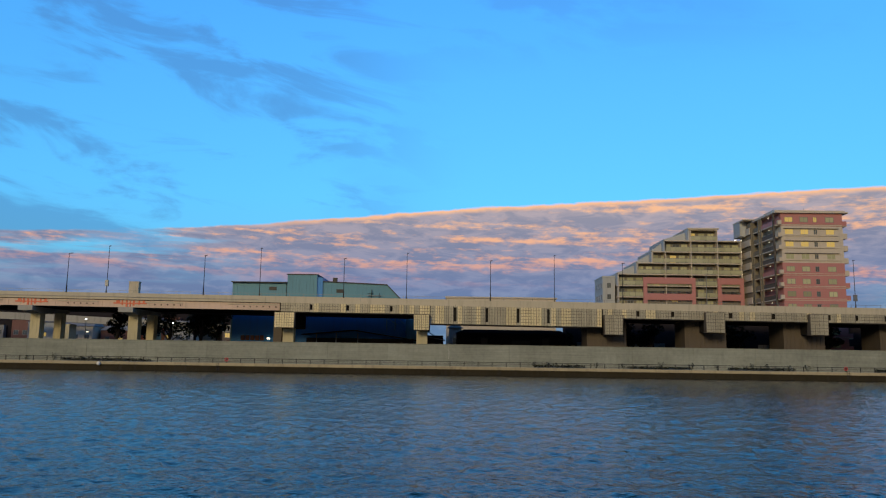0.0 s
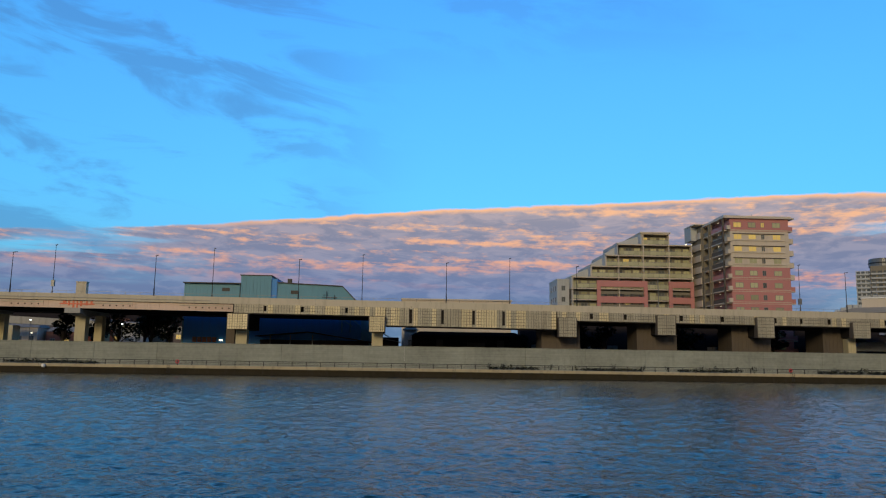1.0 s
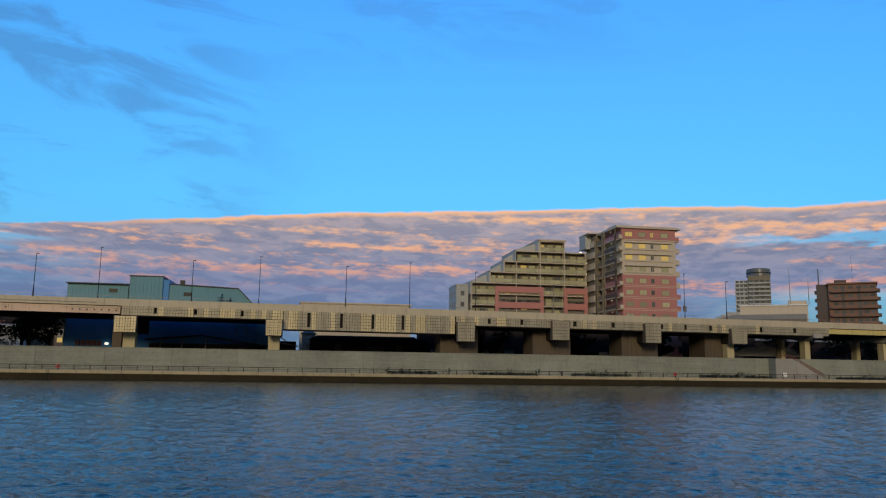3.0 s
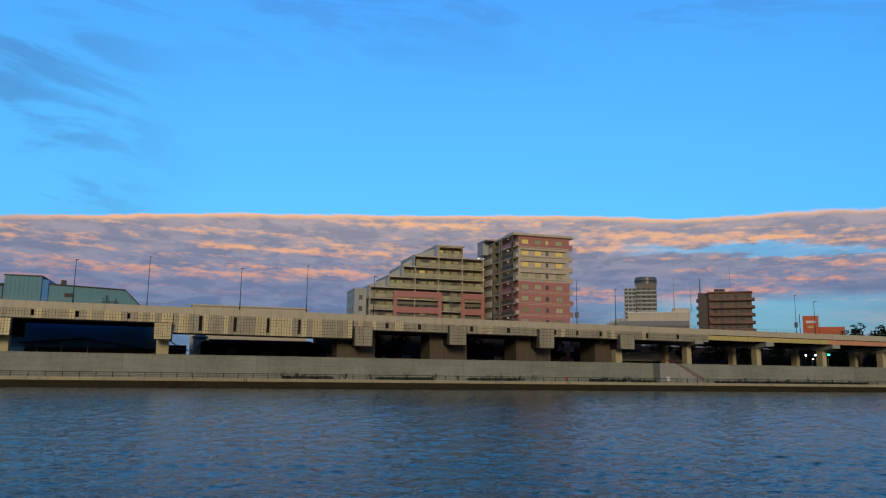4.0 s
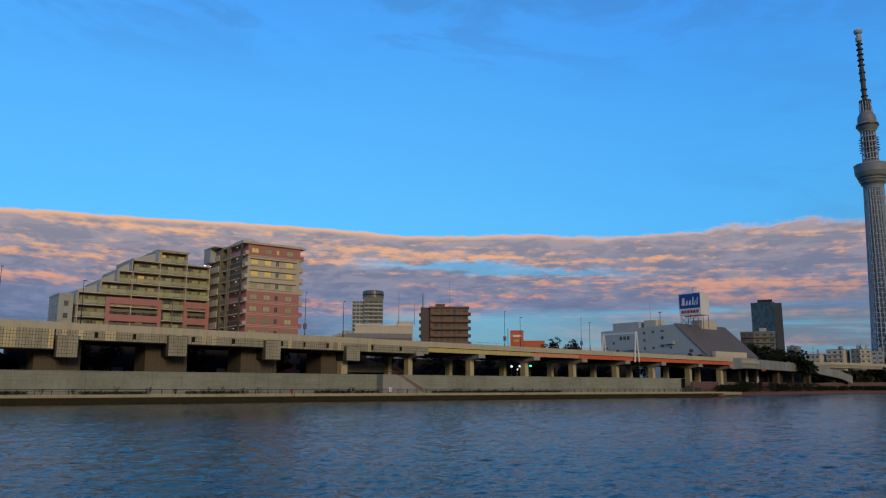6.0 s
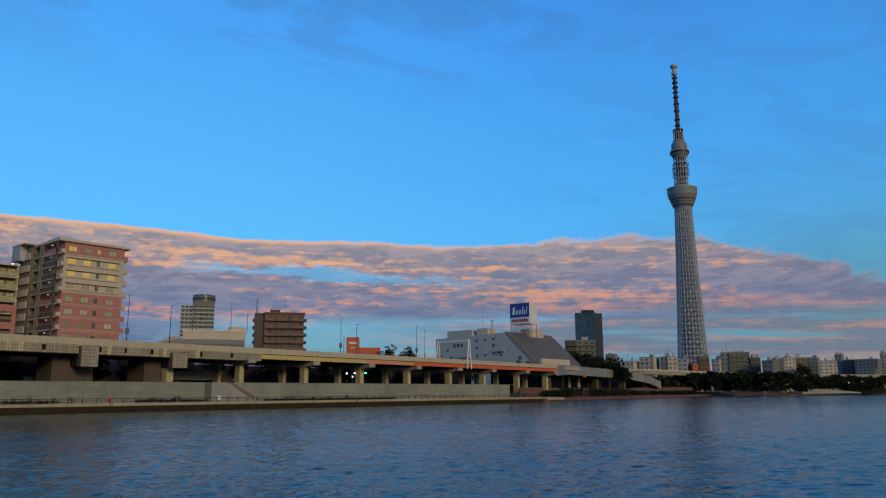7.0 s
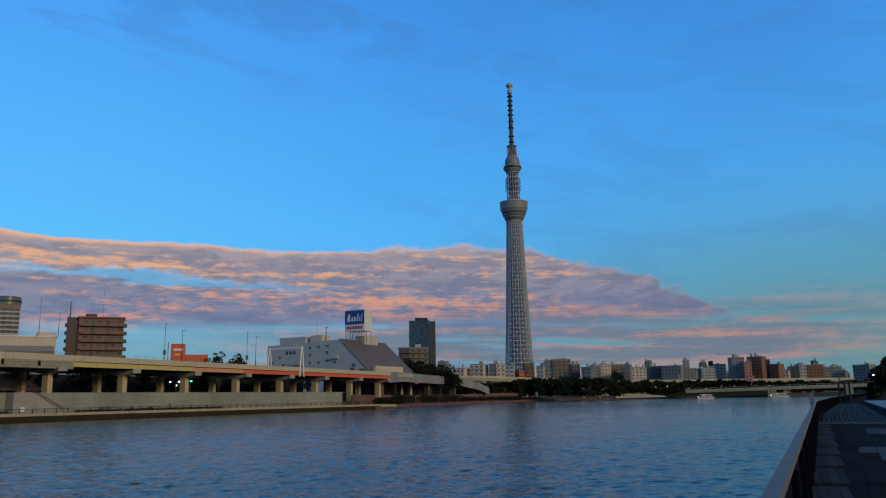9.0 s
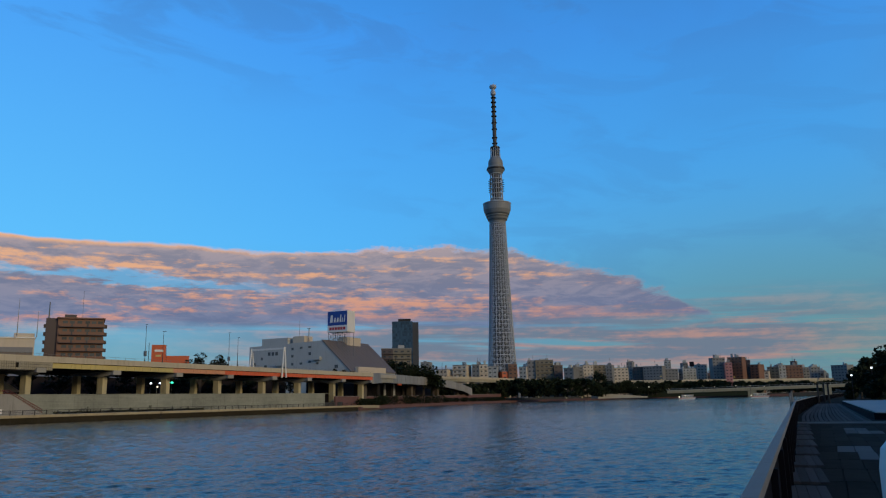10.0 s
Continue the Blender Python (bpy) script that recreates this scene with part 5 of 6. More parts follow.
part("core", Mesh().lathe(0, 0, [(tower_radius(z) * 0.72, z) for z in range(0, 344, 20)] + [(9.6, 344)], 24), TOWER_CORE, sk_t, "grey concrete core")
LEVELS = [8.33 * k for k in range(42)]
NCOL = 24
for k in range(NCOL):
    a = 2 * math.pi * k / NCOL
    col = Mesh()
    for z0, z1 in zip(LEVELS, LEVELS[1:]):
        r0, r1 = tower_radius(z0), tower_radius(z1)
        col.tube((r0 * math.cos(a), r0 * math.sin(a), z0), (r1 * math.cos(a), r1 * math.sin(a), z1), 0.95 if k % 2 == 0 else 0.7, n=5)
    part("column", col, TOWER_STEEL, sk_t)
for z in LEVELS[1:]:
    ringm, r = Mesh(), tower_radius(z)
    for k in range(NCOL):
        a, b = 2 * math.pi * k / NCOL, 2 * math.pi * (k + 1) / NCOL
        ringm.tube((r * math.cos(a), r * math.sin(a), z), (r * math.cos(b), r * math.sin(b), z), 0.95, n=4)
    part("ring_beam", ringm, TOWER_STEEL, sk_t)
for i, (z0, z1) in enumerate(zip(LEVELS, LEVELS[1:])):
    dm, r0, r1 = Mesh(), tower_radius(z0), tower_radius(z1)
    for k in range(NCOL):
        a, b = 2 * math.pi * k / NCOL, 2 * math.pi * (k + 1) / NCOL
        if (k + i) % 2:
            a, b = b, a
        dm.tube((r0 * math.cos(a), r0 * math.sin(a), z0), (r1 * math.cos(b), r1 * math.sin(b), z1), 0.45, n=4)
    part("diagonal_bracing", dm, TOWER_STEEL, sk_t)
part("lower_deck", Mesh().lathe(0, 0, [(15.6, 341), (16.2, 346), (20.0, 352), (21.2, 357), (21.2, 358.5), (24.2, 362), (26.9, 369), (27.4, 379), (26.6, 382.5), (21, 383.5), (16.5, 387), (13.5, 390)], 48),
     TOWER_DECK, sk_t, "grey bowl-shaped observation deck")
for z, r in ((349.5, 18.9), (355.5, 21.6), (360.5, 23.4)):
    part("window_band", Mesh().lathe(0, 0, [(r, z - 0.9), (r + 0.6, z + 0.9)], 48), GLASS, sk_t, "dark window band")
part("deck_rim", Mesh().lathe(0, 0, [(27.0, 381.5), (27.9, 382), (27.9, 383.4), (27.0, 383.6)], 48), TOWER_STEEL, sk_t)
part("upper_core", Mesh().lathe(0, 0, [(8.0, 384), (7.6, 450)], 24), TOWER_CORE, sk_t)
for k in range(16):
    a = 2 * math.pi * k / 16
    part("upper_column", Mesh().tube((12.6 * math.cos(a), 12.6 * math.sin(a), 386), (11.4 * math.cos(a), 11.4 * math.sin(a), 448), 0.75, n=5), TOWER_STEEL, sk_t)
for k in range(6):
    z = 393 + k * 10.2
    part("ring_beam", Mesh().lathe(0, 0, [(12.2, z), (12.6, z), (12.6, z + 1), (12.2, z + 1)], 24), TOWER_STEEL, sk_t)
for k in range(6):
    z = 408 + k * 4.6
    for j in range(8):
        a = 2 * math.pi * j / 8 + 0.2
        part("antenna_panel", Mesh().tube((12.5 * math.cos(a), 12.5 * math.sin(a), z), (16.0 * math.cos(a), 16.0 * math.sin(a), z), 0.9, n=5), DARK_STEEL, sk_t)
part("upper_deck", Mesh().lathe(0, 0, [(11.6, 444), (14.2, 447), (16.6, 451), (17.3, 453), (17.3, 458), (14.6, 460), (15.0, 466), (14.0, 472), (11.0, 477), (10.0, 480)], 40), TOWER_DECK, sk_t, "grey upper observation deck")
part("spiral_gallery", Mesh().lathe(0, 0, [(17.0, 452.5), (18.2, 453), (18.2, 456), (17.0, 456.5)], 40), DARK_STEEL, sk_t)
part("neck", Mesh().lathe(0, 0, [(8.6, 478), (8.0, 498)], 24), TOWER_CORE, sk_t)
for k in range(14):
    a = 2 * math.pi * k / 14
    part("neck_column", Mesh().tube((10.2 * math.cos(a), 10.2 * math.sin(a), 478), (9.0 * math.cos(a), 9.0 * math.sin(a), 500), 0.5, n=4), TOWER_STEEL, sk_t)
part("neck_cap", Mesh().lathe(0, 0, [(8.5, 498), (9.8, 499), (9.8, 501), (4, 502)], 24), DARK_STEEL, sk_t)
part("antenna_mast", Mesh().lathe(0, 0, [(3.6, 500), (3.9, 520), (4.2, 560), (3.4, 562), (3.4, 590), (3.0, 622)], 16), TOWER_CORE, sk_t, "grey antenna mast")
for z in (508, 520, 538, 552, 566, 576, 586, 596, 606):
    part("mast_ring", Mesh().lathe(0, 0, [(4.0, z), (5.6, z + 0.6), (5.6, z + 2.2), (4.0, z + 2.8)], 16), DARK_STEEL, sk_t)
part("mast_head", Mesh().lathe(0, 0, [(3.0, 612), (5.4, 614), (5.4, 620), (3.6, 622), (3.6, 626), (7.0, 629), (7.4, 633), (6.5, 634)], 20), TOWER_STEEL, sk_t)
for k in range(5):
    a = 2 * math.pi * k / 5
    part("top_rod", Mesh().tube((6 * math.cos(a), 6 * math.sin(a), 633), (6 * math.cos(a), 6 * math.sin(a), 637), 0.3, n=4), STEEL, sk_t)


# ---- far skyline ----
def block(cx, cy, z0, width, height, depth, mat, label, floors, bays, roof=True, pent=0.0, name="apartment_block", far=True, ledge=False, framed=True):
    """A building that faces the river, its front centre at (cx, cy)."""
    turn = -math.degrees(math.atan2(cx, cy)) + (rng.uniform(-30, 30) if cx > 430 else 0.0)
    b = thing(name, label, "building", (cx, cy, z0), turn, "distant buildings")
    part("wall", walls(-width / 2, width / 2, 0, depth, 0, height), mat, b)
    if roof:
        part("roof_kerb", walls(-width / 2 - 0.2, width / 2 + 0.2, -0.2, depth, height, height + 0.5), ROOF, b)
    if pent:
        part("roof_house", walls(-width * 0.22, width * 0.12, depth * 0.2, depth * 0.7, height + 0.5, height + pent), PALE_GREY, b)
    if cx > 430:
        for _ in range(rng.randrange(1, 4)):                           # roof huts, tanks and aerials
            u, v, w2 = rng.uniform(-0.4, 0.3) * width, rng.uniform(0.1, 0.6) * depth, rng.uniform(1.2, 3.0)
            part("roof_hut", walls(u, u + w2, v, v + w2, height + 0.5, height + rng.uniform(1.6, 4.2)), rng.choice((PALE_GREY, ROOF, FAR_WHITE)), b)
        if rng.random() < 0.5:
            u = rng.uniform(-0.4, 0.4) * width
            part("aerial", Mesh().tube((u, depth / 2, height + 0.4), (u, depth / 2, height + rng.uniform(4, 8)), 0.16), STEEL, b)
        ledge = ledge or rng.random() < 0.4
    fh = height / floors
    for k in range(floors):
        for i in range(bays):
            w = round(width / bays * rng.choice((0.4, 0.5)), 1)
            at, h2 = (-width / 2 + width * (i + 0.5) / bays, 0, k * fh + fh * 0.3), round(fh * 0.36, 1)
            if framed:
                window(b, *at, w, h2, LIT if rng.random() < 0.012 else GLASS_FAR, mat)
            else:
                glz = LIT if rng.random() < 0.012 else GLASS_FAR
                key = ("far", w, h2, glz.name)
                if key not in UNITS:
                    UNITS[key] = Mesh().box(-w / 2, w / 2, -0.06, 0.02, 0, h2).data("window", glz)
                piece("window", UNITS[key], b, at)
        if ledge:
            part("balcony", walls(-width / 2, width / 2, -1.2, -0.001, k * fh - 0.1, k * fh + 0.95), mat, b)
    return b


block(417.5, 237.5, 3, 11.5, 31.5, 14, OLIVE, "beige apartment block with balconies", 10, 3, pent=2.5, ledge=True)
block(412.5, 245.4, 3, 7.0, 31.5, 14, BROWN_DARK, "dark apartment block beside a beige one", 10, 2, ledge=True)
# (azimuth, range, width, top, depth, material, storeys, bays, penthouse)
SKY = ((64.60, 560, 10.6, 27.0, CREAM, 8, 3, 0), (65.80, 570, 5.5, 27.6, FAR_GREY, 8, 2, 0), (66.38, 575, 6.3, 27.7, CREAM, 8, 2, 0), (67.04, 575, 7.0, 26.3, FAR_WHITE, 8, 2, 0),
       (68.12, 600, 8.3, 23.2, ORANGE, 7, 2, 0), (68.53, 640, 7.4, 30.4, BROWN, 9, 2, 0), (69.27, 640, 6.5, 27.9, CREAM, 8, 2, 0), (69.91, 600, 6.1, 30.9, ROOF, 9, 2, 0),
       (70.86, 605, 13.9, 31.3, OLIVE, 9, 4, 1.5), (71.87, 660, 7.5, 29.3, BROWN_DARK, 8, 2, 0), (72.60, 700, 8.9, 28.2, FAR_GREY, 8, 2, 0), (73.32, 720, 8.7, 29.7, FAR_GREY, 9, 2, 0),
       (74.03, 730, 9.3, 31.4, CREAM, 9, 3, 2), (74.84, 740, 11.5, 31.5, OLIVE, 9, 3, 0), (75.50, 740, 5.7, 31.2, FAR_GREY, 9, 2, 0), (76.33, 780, 14.6, 29.7, CREAM, 9, 4, 0),
       (76.93, 860, 6.0, 38.2, ROOF, 11, 2, 2), (77.52, 850, 9.9, 32.7, BROWN_DARK, 10, 3, 0), (78.54, 840, 20.0, 32.5, FAR_GREY, 10, 6, 0), (79.60, 880, 7.1, 39.6, FAR_WHITE, 12, 2, 3),
       (79.71, 850, 17.2, 29.4, FAR_GREY, 9, 5, 0), (80.48, 860, 5.7, 28.8, FAR_GREY, 8, 2, 0), (81.04, 860, 14.3, 29.7, FAR_WHITE, 9, 4, 0), (80.80, 900, 5.4, 37.3, FAR_GREY, 11, 2, 0),
       (81.91, 880, 11.5, 34.1, FAR_WHITE, 10, 3, 0), (83.05, 860, 12.8, 39.9, ROOF, 12, 4, 3), (83.66, 850, 7.1, 34.5, PINK, 10, 2, 0), (84.09, 880, 15.2, 40.8, BROWN, 12, 4, 0),
       (84.86, 900, 6.8, 38.1, BROWN_DARK, 11, 2, 0), (85.33, 890, 8.9, 32.7, BROWN, 10, 2, 0), (85.92, 900, 8.4, 25.5, CREAM, 7, 2, 0), (86.47, 920, 11.4, 30.6, OLIVE, 9, 3, 0),
       (87.06, 920, 7.3, 32.1, FAR_WHITE, 9, 2, 0), (87.78, 930, 18.1, 32.0, BROWN, 9, 5, 0), (87.75, 950, 5.2, 37.0, BROWN_DARK, 11, 2, 0), (88.53, 950, 7.4, 29.7, FAR_GREY, 9, 2, 0),
       (89.09, 980, 11.1, 30.8, FAR_GREY, 9, 3, 2), (90.50, 960, 17.8, 31.3, FAR_GREY, 9, 5, 0), (63.26, 600, 9.7, 25.6, CREAM, 7, 3, 0), (62.05, 700, 8.1, 36.1, FAR_GREY, 11, 2, 0))
NAMES = {FAR_WHITE: "off-white", FAR_GREY: "pale grey", CREAM: "beige", WHITE: "white", ORANGE: "orange", BROWN: "brown", OLIVE: "olive-grey", BROWN_DARK: "dark brown", TEAL: "blue-grey", PINK: "pinkish", ROOF: "dark grey"}
for az, r, w, top, mat, fl2, bay, pent in SKY:
    if r < 700:
        w, top, r = w * 720 / r, 3.2 + (top - 3.2) * 720 / r, 720
    a = radians(az)
    block(r * math.sin(a), r * math.cos(a), 3, w, top - 3, 14, mat, f"{NAMES[mat]} distant {'tower' if top > 35 else 'building'} of {fl2} storeys in the skyline", fl2, bay, pent=pent, ledge=mat in (BROWN, OLIVE))
for k in range(46):
    az, r = 62.5 + k * 0.62 + rng.uniform(-0.3, 0.3), rng.uniform(960, 1250)
    w, top = rng.uniform(8, 17), 3.2 + rng.uniform(14, 27) * r / 900 * (0.8 if az < 72 else 1.0)
    mat = rng.choice((FAR_GREY, CREAM, FAR_WHITE, BROWN, OLIVE, ROOF, FAR_GREY, BROWN_DARK))
    a = radians(az)
    block(r * math.sin(a), r * math.cos(a), 3, w, top - 3, 12, mat, f"{NAMES[mat]} small building far back in the skyline", 3, 2, pent=rng.choice((0, 0, 2.5, 4)), framed=False)
tank = thing("water_tank", "dark roof water tank on a distant white building", "water tank", (872 * math.sin(radians(81.24)), 872 * math.cos(radians(81.24)), 29.5))
part("tank", walls(-3.0, 3.0, -2, 2, 3, 8.0), SHED, tank)
part("stand", Mesh().box(-2.8, -2.4, -1, 1, 0, 3).box(2.4, 2.8, -1, 1, 0, 3), STEEL, tank)


# ---- trees ----
def tree(x, y, z, height, spread, seed, leaf=0.45, count=900, mat=None, label="dark leafy tree", bare=0.25, group="trees"):
    r = random.Random(seed)
    t = thing("tree", label, "tree", (x, y, z), 0, group)
    tr = Mesh()
    tr.tube((0, 0, 0), (0.1 * spread, 0, height * 0.55), 0.05 * height ** 0.9, 0.025 * height, 7)
    crown = Mesh()
    lobes = []
    for k in range(9):
        a, q = r.uniform(0, 6.28), r.uniform(0.2, 0.75) * spread
        c = (math.cos(a) * q, math.sin(a) * q, height * r.uniform(bare + 0.2, 0.84))
        lobes.append(c)
        tr.tube((0.05 * spread, 0, height * r.uniform(0.25, 0.5)), c, 0.018 * height, 0.006 * height, 5)
    lobes.append((0, 0, height * 0.86))
    for k, c in enumerate(lobes):
        s = spread * r.uniform(0.32, 0.5)
        foliage(crown, c, (s, s, s * r.uniform(0.6, 0.9)), count // len(lobes), leaf, seed * 31 + k)
    part("trunk", tr, BARK, t)
    part("crown", crown, mat or LEAF, t)
    return t


for k, (x, y, h, s) in enumerate(((-80, 180, 10.4, 2.6), (-68, 181, 11.0, 4.6), (-74, 186, 9, 3), (-61.5, 184, 12.5, 4.8), (-57.5, 185, 12, 4.0), (-64, 187, 11, 4),
                                  (27.5, 188, 7.5, 1.8), (40, 182, 8.0, 3.5), (46, 183, 8.5, 3.6), (61, 182, 8.6, 4.0), (67, 184, 8.0, 3.4), (82, 183, 8.2, 3.6), (87, 182, 8.4, 3.4), (36, 186, 8.5, 3.4),
                                  (101, 182, 8.0, 3.4), (108, 184, 8.6, 3.8), (122, 186, 9.0, 4.2), (130, 184, 8.6, 4.0), (141, 186, 9.2, 4.2), (150, 185, 8.8, 4.0), (163, 186, 9, 4.2), (172, 187, 8.4, 4.2),
                                  (184, 188, 8.6, 4.0), (205, 190, 8.4, 4.0), (222, 190, 8.6, 4.2), (192, 192, 8.5, 4), (242, 188, 8.8, 4.4), (213, 188, 8, 4))):
    tree(x, y, 3, h * (1.18 if x > 30 else 1.0), s * 1.1, k + 1, 0.36, 1100, label="dark evergreen tree behind the expressway piers", group="trees behind the piers")
tree(201.0, 194.6, 3, 18.6, 5.0, 71, 0.4, 1200, label="round dark tree rising above the expressway")
tree(205.4, 190.0, 3, 18.0, 4.2, 72, 0.4, 1000, label="round dark tree rising above the expressway")
tree(298, 205.5, 3, 16.6, 3.4, 73, 0.4, 900, label="dark tree in front of the white factory")
tree(301, 202.0, 3, 16.0, 3.0, 74, 0.4, 800, label="dark tree in front of the white factory")
for k, (az, r, h, s) in enumerate(((59.6, 420, 22, 7), (60.4, 415, 21, 7), (61.2, 425, 20, 7.5), (61.9, 430, 19.5, 7), (62.6, 430, 18.5, 7), (58.9, 420, 20, 5))):
    a = radians(az)
    tree(r * math.sin(a), r * math.cos(a), 3, h, s, 80 + k, 0.9, 900, LEAF_FAR, "dark tree in a row beside the expressway", group="roadside trees")
# riverside row in front of the distant expressway: tops after the azimuth
TOPS = [(61.0, 11.5), (65.5, 13.5), (66.9, 16.5), (68.2, 18.0), (70.7, 18.7), (73.5, 17.1), (74.3, 14.0), (76.3, 13.9), (78.3, 13.0), (80.2, 13.7), (82.1, 13.6), (84.0, 12.2), (87.5, 11.2), (92.0, 10.0)]
for k in range(96):
    az = 62.3 + k * 0.305 + rng.uniform(-0.1, 0.1)
    top = next(t0 + (t1 - t0) * (az - a0) / (a1 - a0) for (a0, t0), (a1, t1) in zip(TOPS, TOPS[1:]) if az <= a1)
    r = (520 if az < 66 else 585 if az < 74 else min(600 + (az - 74) * 26, 775)) + rng.uniform(-8, 8)
    h = ((top - 3.2) * r / 600 + 0.2) * rng.uniform(0.88, 1.06)
    a = radians(az)
    tree(r * math.sin(a), r * math.cos(a), 3, h, rng.uniform(4.6, 6.4), 100 + k, 1.15, 620, LEAF_FAR, "dark riverside tree in a distant row", bare=-0.05, group="riverside trees")
big = radians(74.68)
tree(720 * math.sin(big), 720 * math.cos(big), 8, 18, 8, 190, 1.0, 700, LEAF_FAR, "rounded dark tree above the distant expressway")

# brick embankment wall, shrubs, slip road and boats
bw = thing("wall_embankment", "dark red-brown brick embankment wall", "wall", kind="structure")
BW = [(228.2, 157.3, 4.9), (250, 163, 4.9), (300, 180.5, 5.0), (384, 198, 5.2), (470, 211, 5.8), (538, 222, 6.2)]
for a, b in zip(BW, BW[1:]):
    part("wall_section", band([a, b], 0.4, 0, -4.5), BRICK, bw)
    part("coping", band([a, b], 0.5, 0.12, 0.002), CONCRETE, bw)
prom = thing("promenade_slab", "low brown quay edge along the bend of the river", "quay", kind="structure")
PR = [(232, 153.6, 1.2), (246, 159, 1.2), (300, 179, 1.2), (384, 196, 1.2), (538, 219, 1.3), (693, 196, 1.6), (739, 129, 1.8), (760, 36, 2.0)]
for a, b in zip(PR, PR[1:]):
    part("quay_edge", band([a, b], 4.0, 0, -2.2), BRICK, prom)
part("sand_strip", band([(228.4, 151.2, 1.68), (240, 153.2, 1.6), (262, 161.0, 1.4)], 1.3, 0.02, -1.0), CURB, prom)
sm = Mesh()
for k in range(90):
    f = k / 90
    i = min(int(f * 4), 3)
    p = [BW[i + 1][c] + (BW[i + 2][c] - BW[i + 1][c]) * (f * 4 - i) for c in range(3)] if i + 2 < len(BW) else BW[-1]
    big_b = 1.7 if 12 < k < 48 else 1.0
    if rng.random() < 0.75:
        foliage(sm, (p[0] - 1, p[1] - 3, 2.0 + big_b * 0.8), (2.6, 1.6, 1.3 * big_b), 170, 0.36, 500 + k)
single("shrubbery", sm, LEAF, "dark shrubs along the foot of the brick wall", "shrubs", kind="stuff")
slip = thing("pale_slipway", "pale concrete slipway wedge at the river bend", "slipway", kind="structure")
part("wedge", Mesh().hexa([(603, 166, 1.2), (672, 142, 1.2), (674, 147, 1.2), (605, 172, 1.2)], [(603, 166, 5.6), (672, 142, 2.2), (674, 147, 2.2), (605, 172, 5.6)]), CONCRETE, slip)
gr = Mesh()
gr.hexa([(700, 150, 1.2), (742, 60, 1.2), (750, 62, 1.2), (708, 155, 1.2)], [(704, 151, 5.4), (746, 61, 5.4), (750, 62, 5.4), (708, 155, 5.4)])
single("grass_bank", gr, LEAF_HEDGE, "sloping green grass bank by the river bend", "grass bank", kind="structure")


def boat(az, r, length, label):
    a = radians(az)
    b = thing("river_boat", label, "boat", (r * math.sin(a), r * math.cos(a), 0), -az + 8, "river boats")
    L = length / 2
    part("hull", Mesh().hexa([(-L * 0.85, -1.2, -0.2), (L * 0.8, -1.2, -0.2), (L * 0.8, 1.2, -0.2), (-L * 0.85, 1.2, -0.2)], [(-L, -1.6, 1.1), (L, -1.4, 1.3), (L, 1.4, 1.3), (-L, 1.6, 1.1)]), WHITE, b)
    part("rub_rail", Mesh().hexa([(-L, -1.66, 0.7), (L, -1.5, 0.8), (L, -1.4, 0.8), (-L, -1.5, 0.7)], [(-L, -1.66, 0.95), (L, -1.5, 1.05), (L, -1.4, 1.05), (-L, -1.5, 0.95)]), ORANGE, b)
    part("cabin", walls(-L * 0.6, L * 0.7, -1.2, 1.2, 1.15, 2.7), CREAM, b)
    part("roof", walls(-L * 0.68, L * 0.8, -1.4, 1.4, 2.7, 2.9), WHITE, b)
    for k in range(6):
        window(b, -L * 0.5 + k * L * 0.21, -1.2, 1.6, round(L * 0.14, 1), 0.8, GLASS, WHITE)
    part("bow_lamp", Mesh().box(-L * 0.95, -L * 0.85, -0.2, 0.2, 1.3, 2.0), LAMP_WARM, b)
    part("cabin_lamp", Mesh().box(-L * 0.3, -L * 0.22, -1.35, -1.22, 2.2, 2.6), LAMP_WARM, b)


boat(80.75, 520, 10.5, "small lit tour boat crossing the river")
boat(85.5, 560, 12, "small pale tour boat near the bridge")

bg = thing("river_bridge", "low pale road bridge with railings across the far river", "bridge", kind="structure")
B0, B1 = (690, 128), (702, -60)
def bpt(f, off=0.0):
    return (B0[0] + (B1[0] - B0[0]) * f + off, B0[1] + (B1[1] - B0[1]) * f, 6.6 + 3.2 * f)


for k in range(12):
    part("girder", band([bpt(k / 12), bpt((k + 0.995) / 12)], 5, -0.4, -2.3), CURB, bg)
    part("parapet", band([bpt(k / 12, -5.1), bpt((k + 0.995) / 12, -5.1)], 0.1, 0.2, -0.4), PARAPET, bg)
for k in range(46):
    p = bpt(k / 46, -5.1)
    part("railing_post", Mesh().box(p[0] - 0.08, p[0] + 0.08, p[1] - 0.16, p[1] + 0.16, p[2] + 0.2, p[2] + 1.5), PALE_GREY, bg)
part("railing", band([bpt(0, -5.1), bpt(1, -5.1)], 0.08, 1.45, 1.3), PALE_GREY, bg)
for f in (0.36, 0.66):
    p = bpt(f)
    part("pier", Mesh().box(p[0] - 4, p[0] + 4, p[1] - 3, p[1] + 3, -1, p[2] - 2.3), CURB, bg)
dl = Mesh().box(-0.2, 0.2, -0.2, 0.2, -0.2, 0.2).data("street_light", LAMP_WARM)
for k in range(10):
    az = 76.4 + k * 1.05 + rng.uniform(-0.3, 0.3)
    r, a = 640 + rng.uniform(-20, 40), radians(az)
    lp = thing("street_light", "small warm street light among the distant trees", "street light", (r * math.sin(a), r * math.cos(a), 3), 0, "distant street lights")
    part("pole", Mesh().tube((0, 0, 0), (0, 0, 5), 0.08), DARK_STEEL, lp)
    piece("lantern", dl, lp, (0, 0, 4.2 + rng.uniform(0, 2.5)))

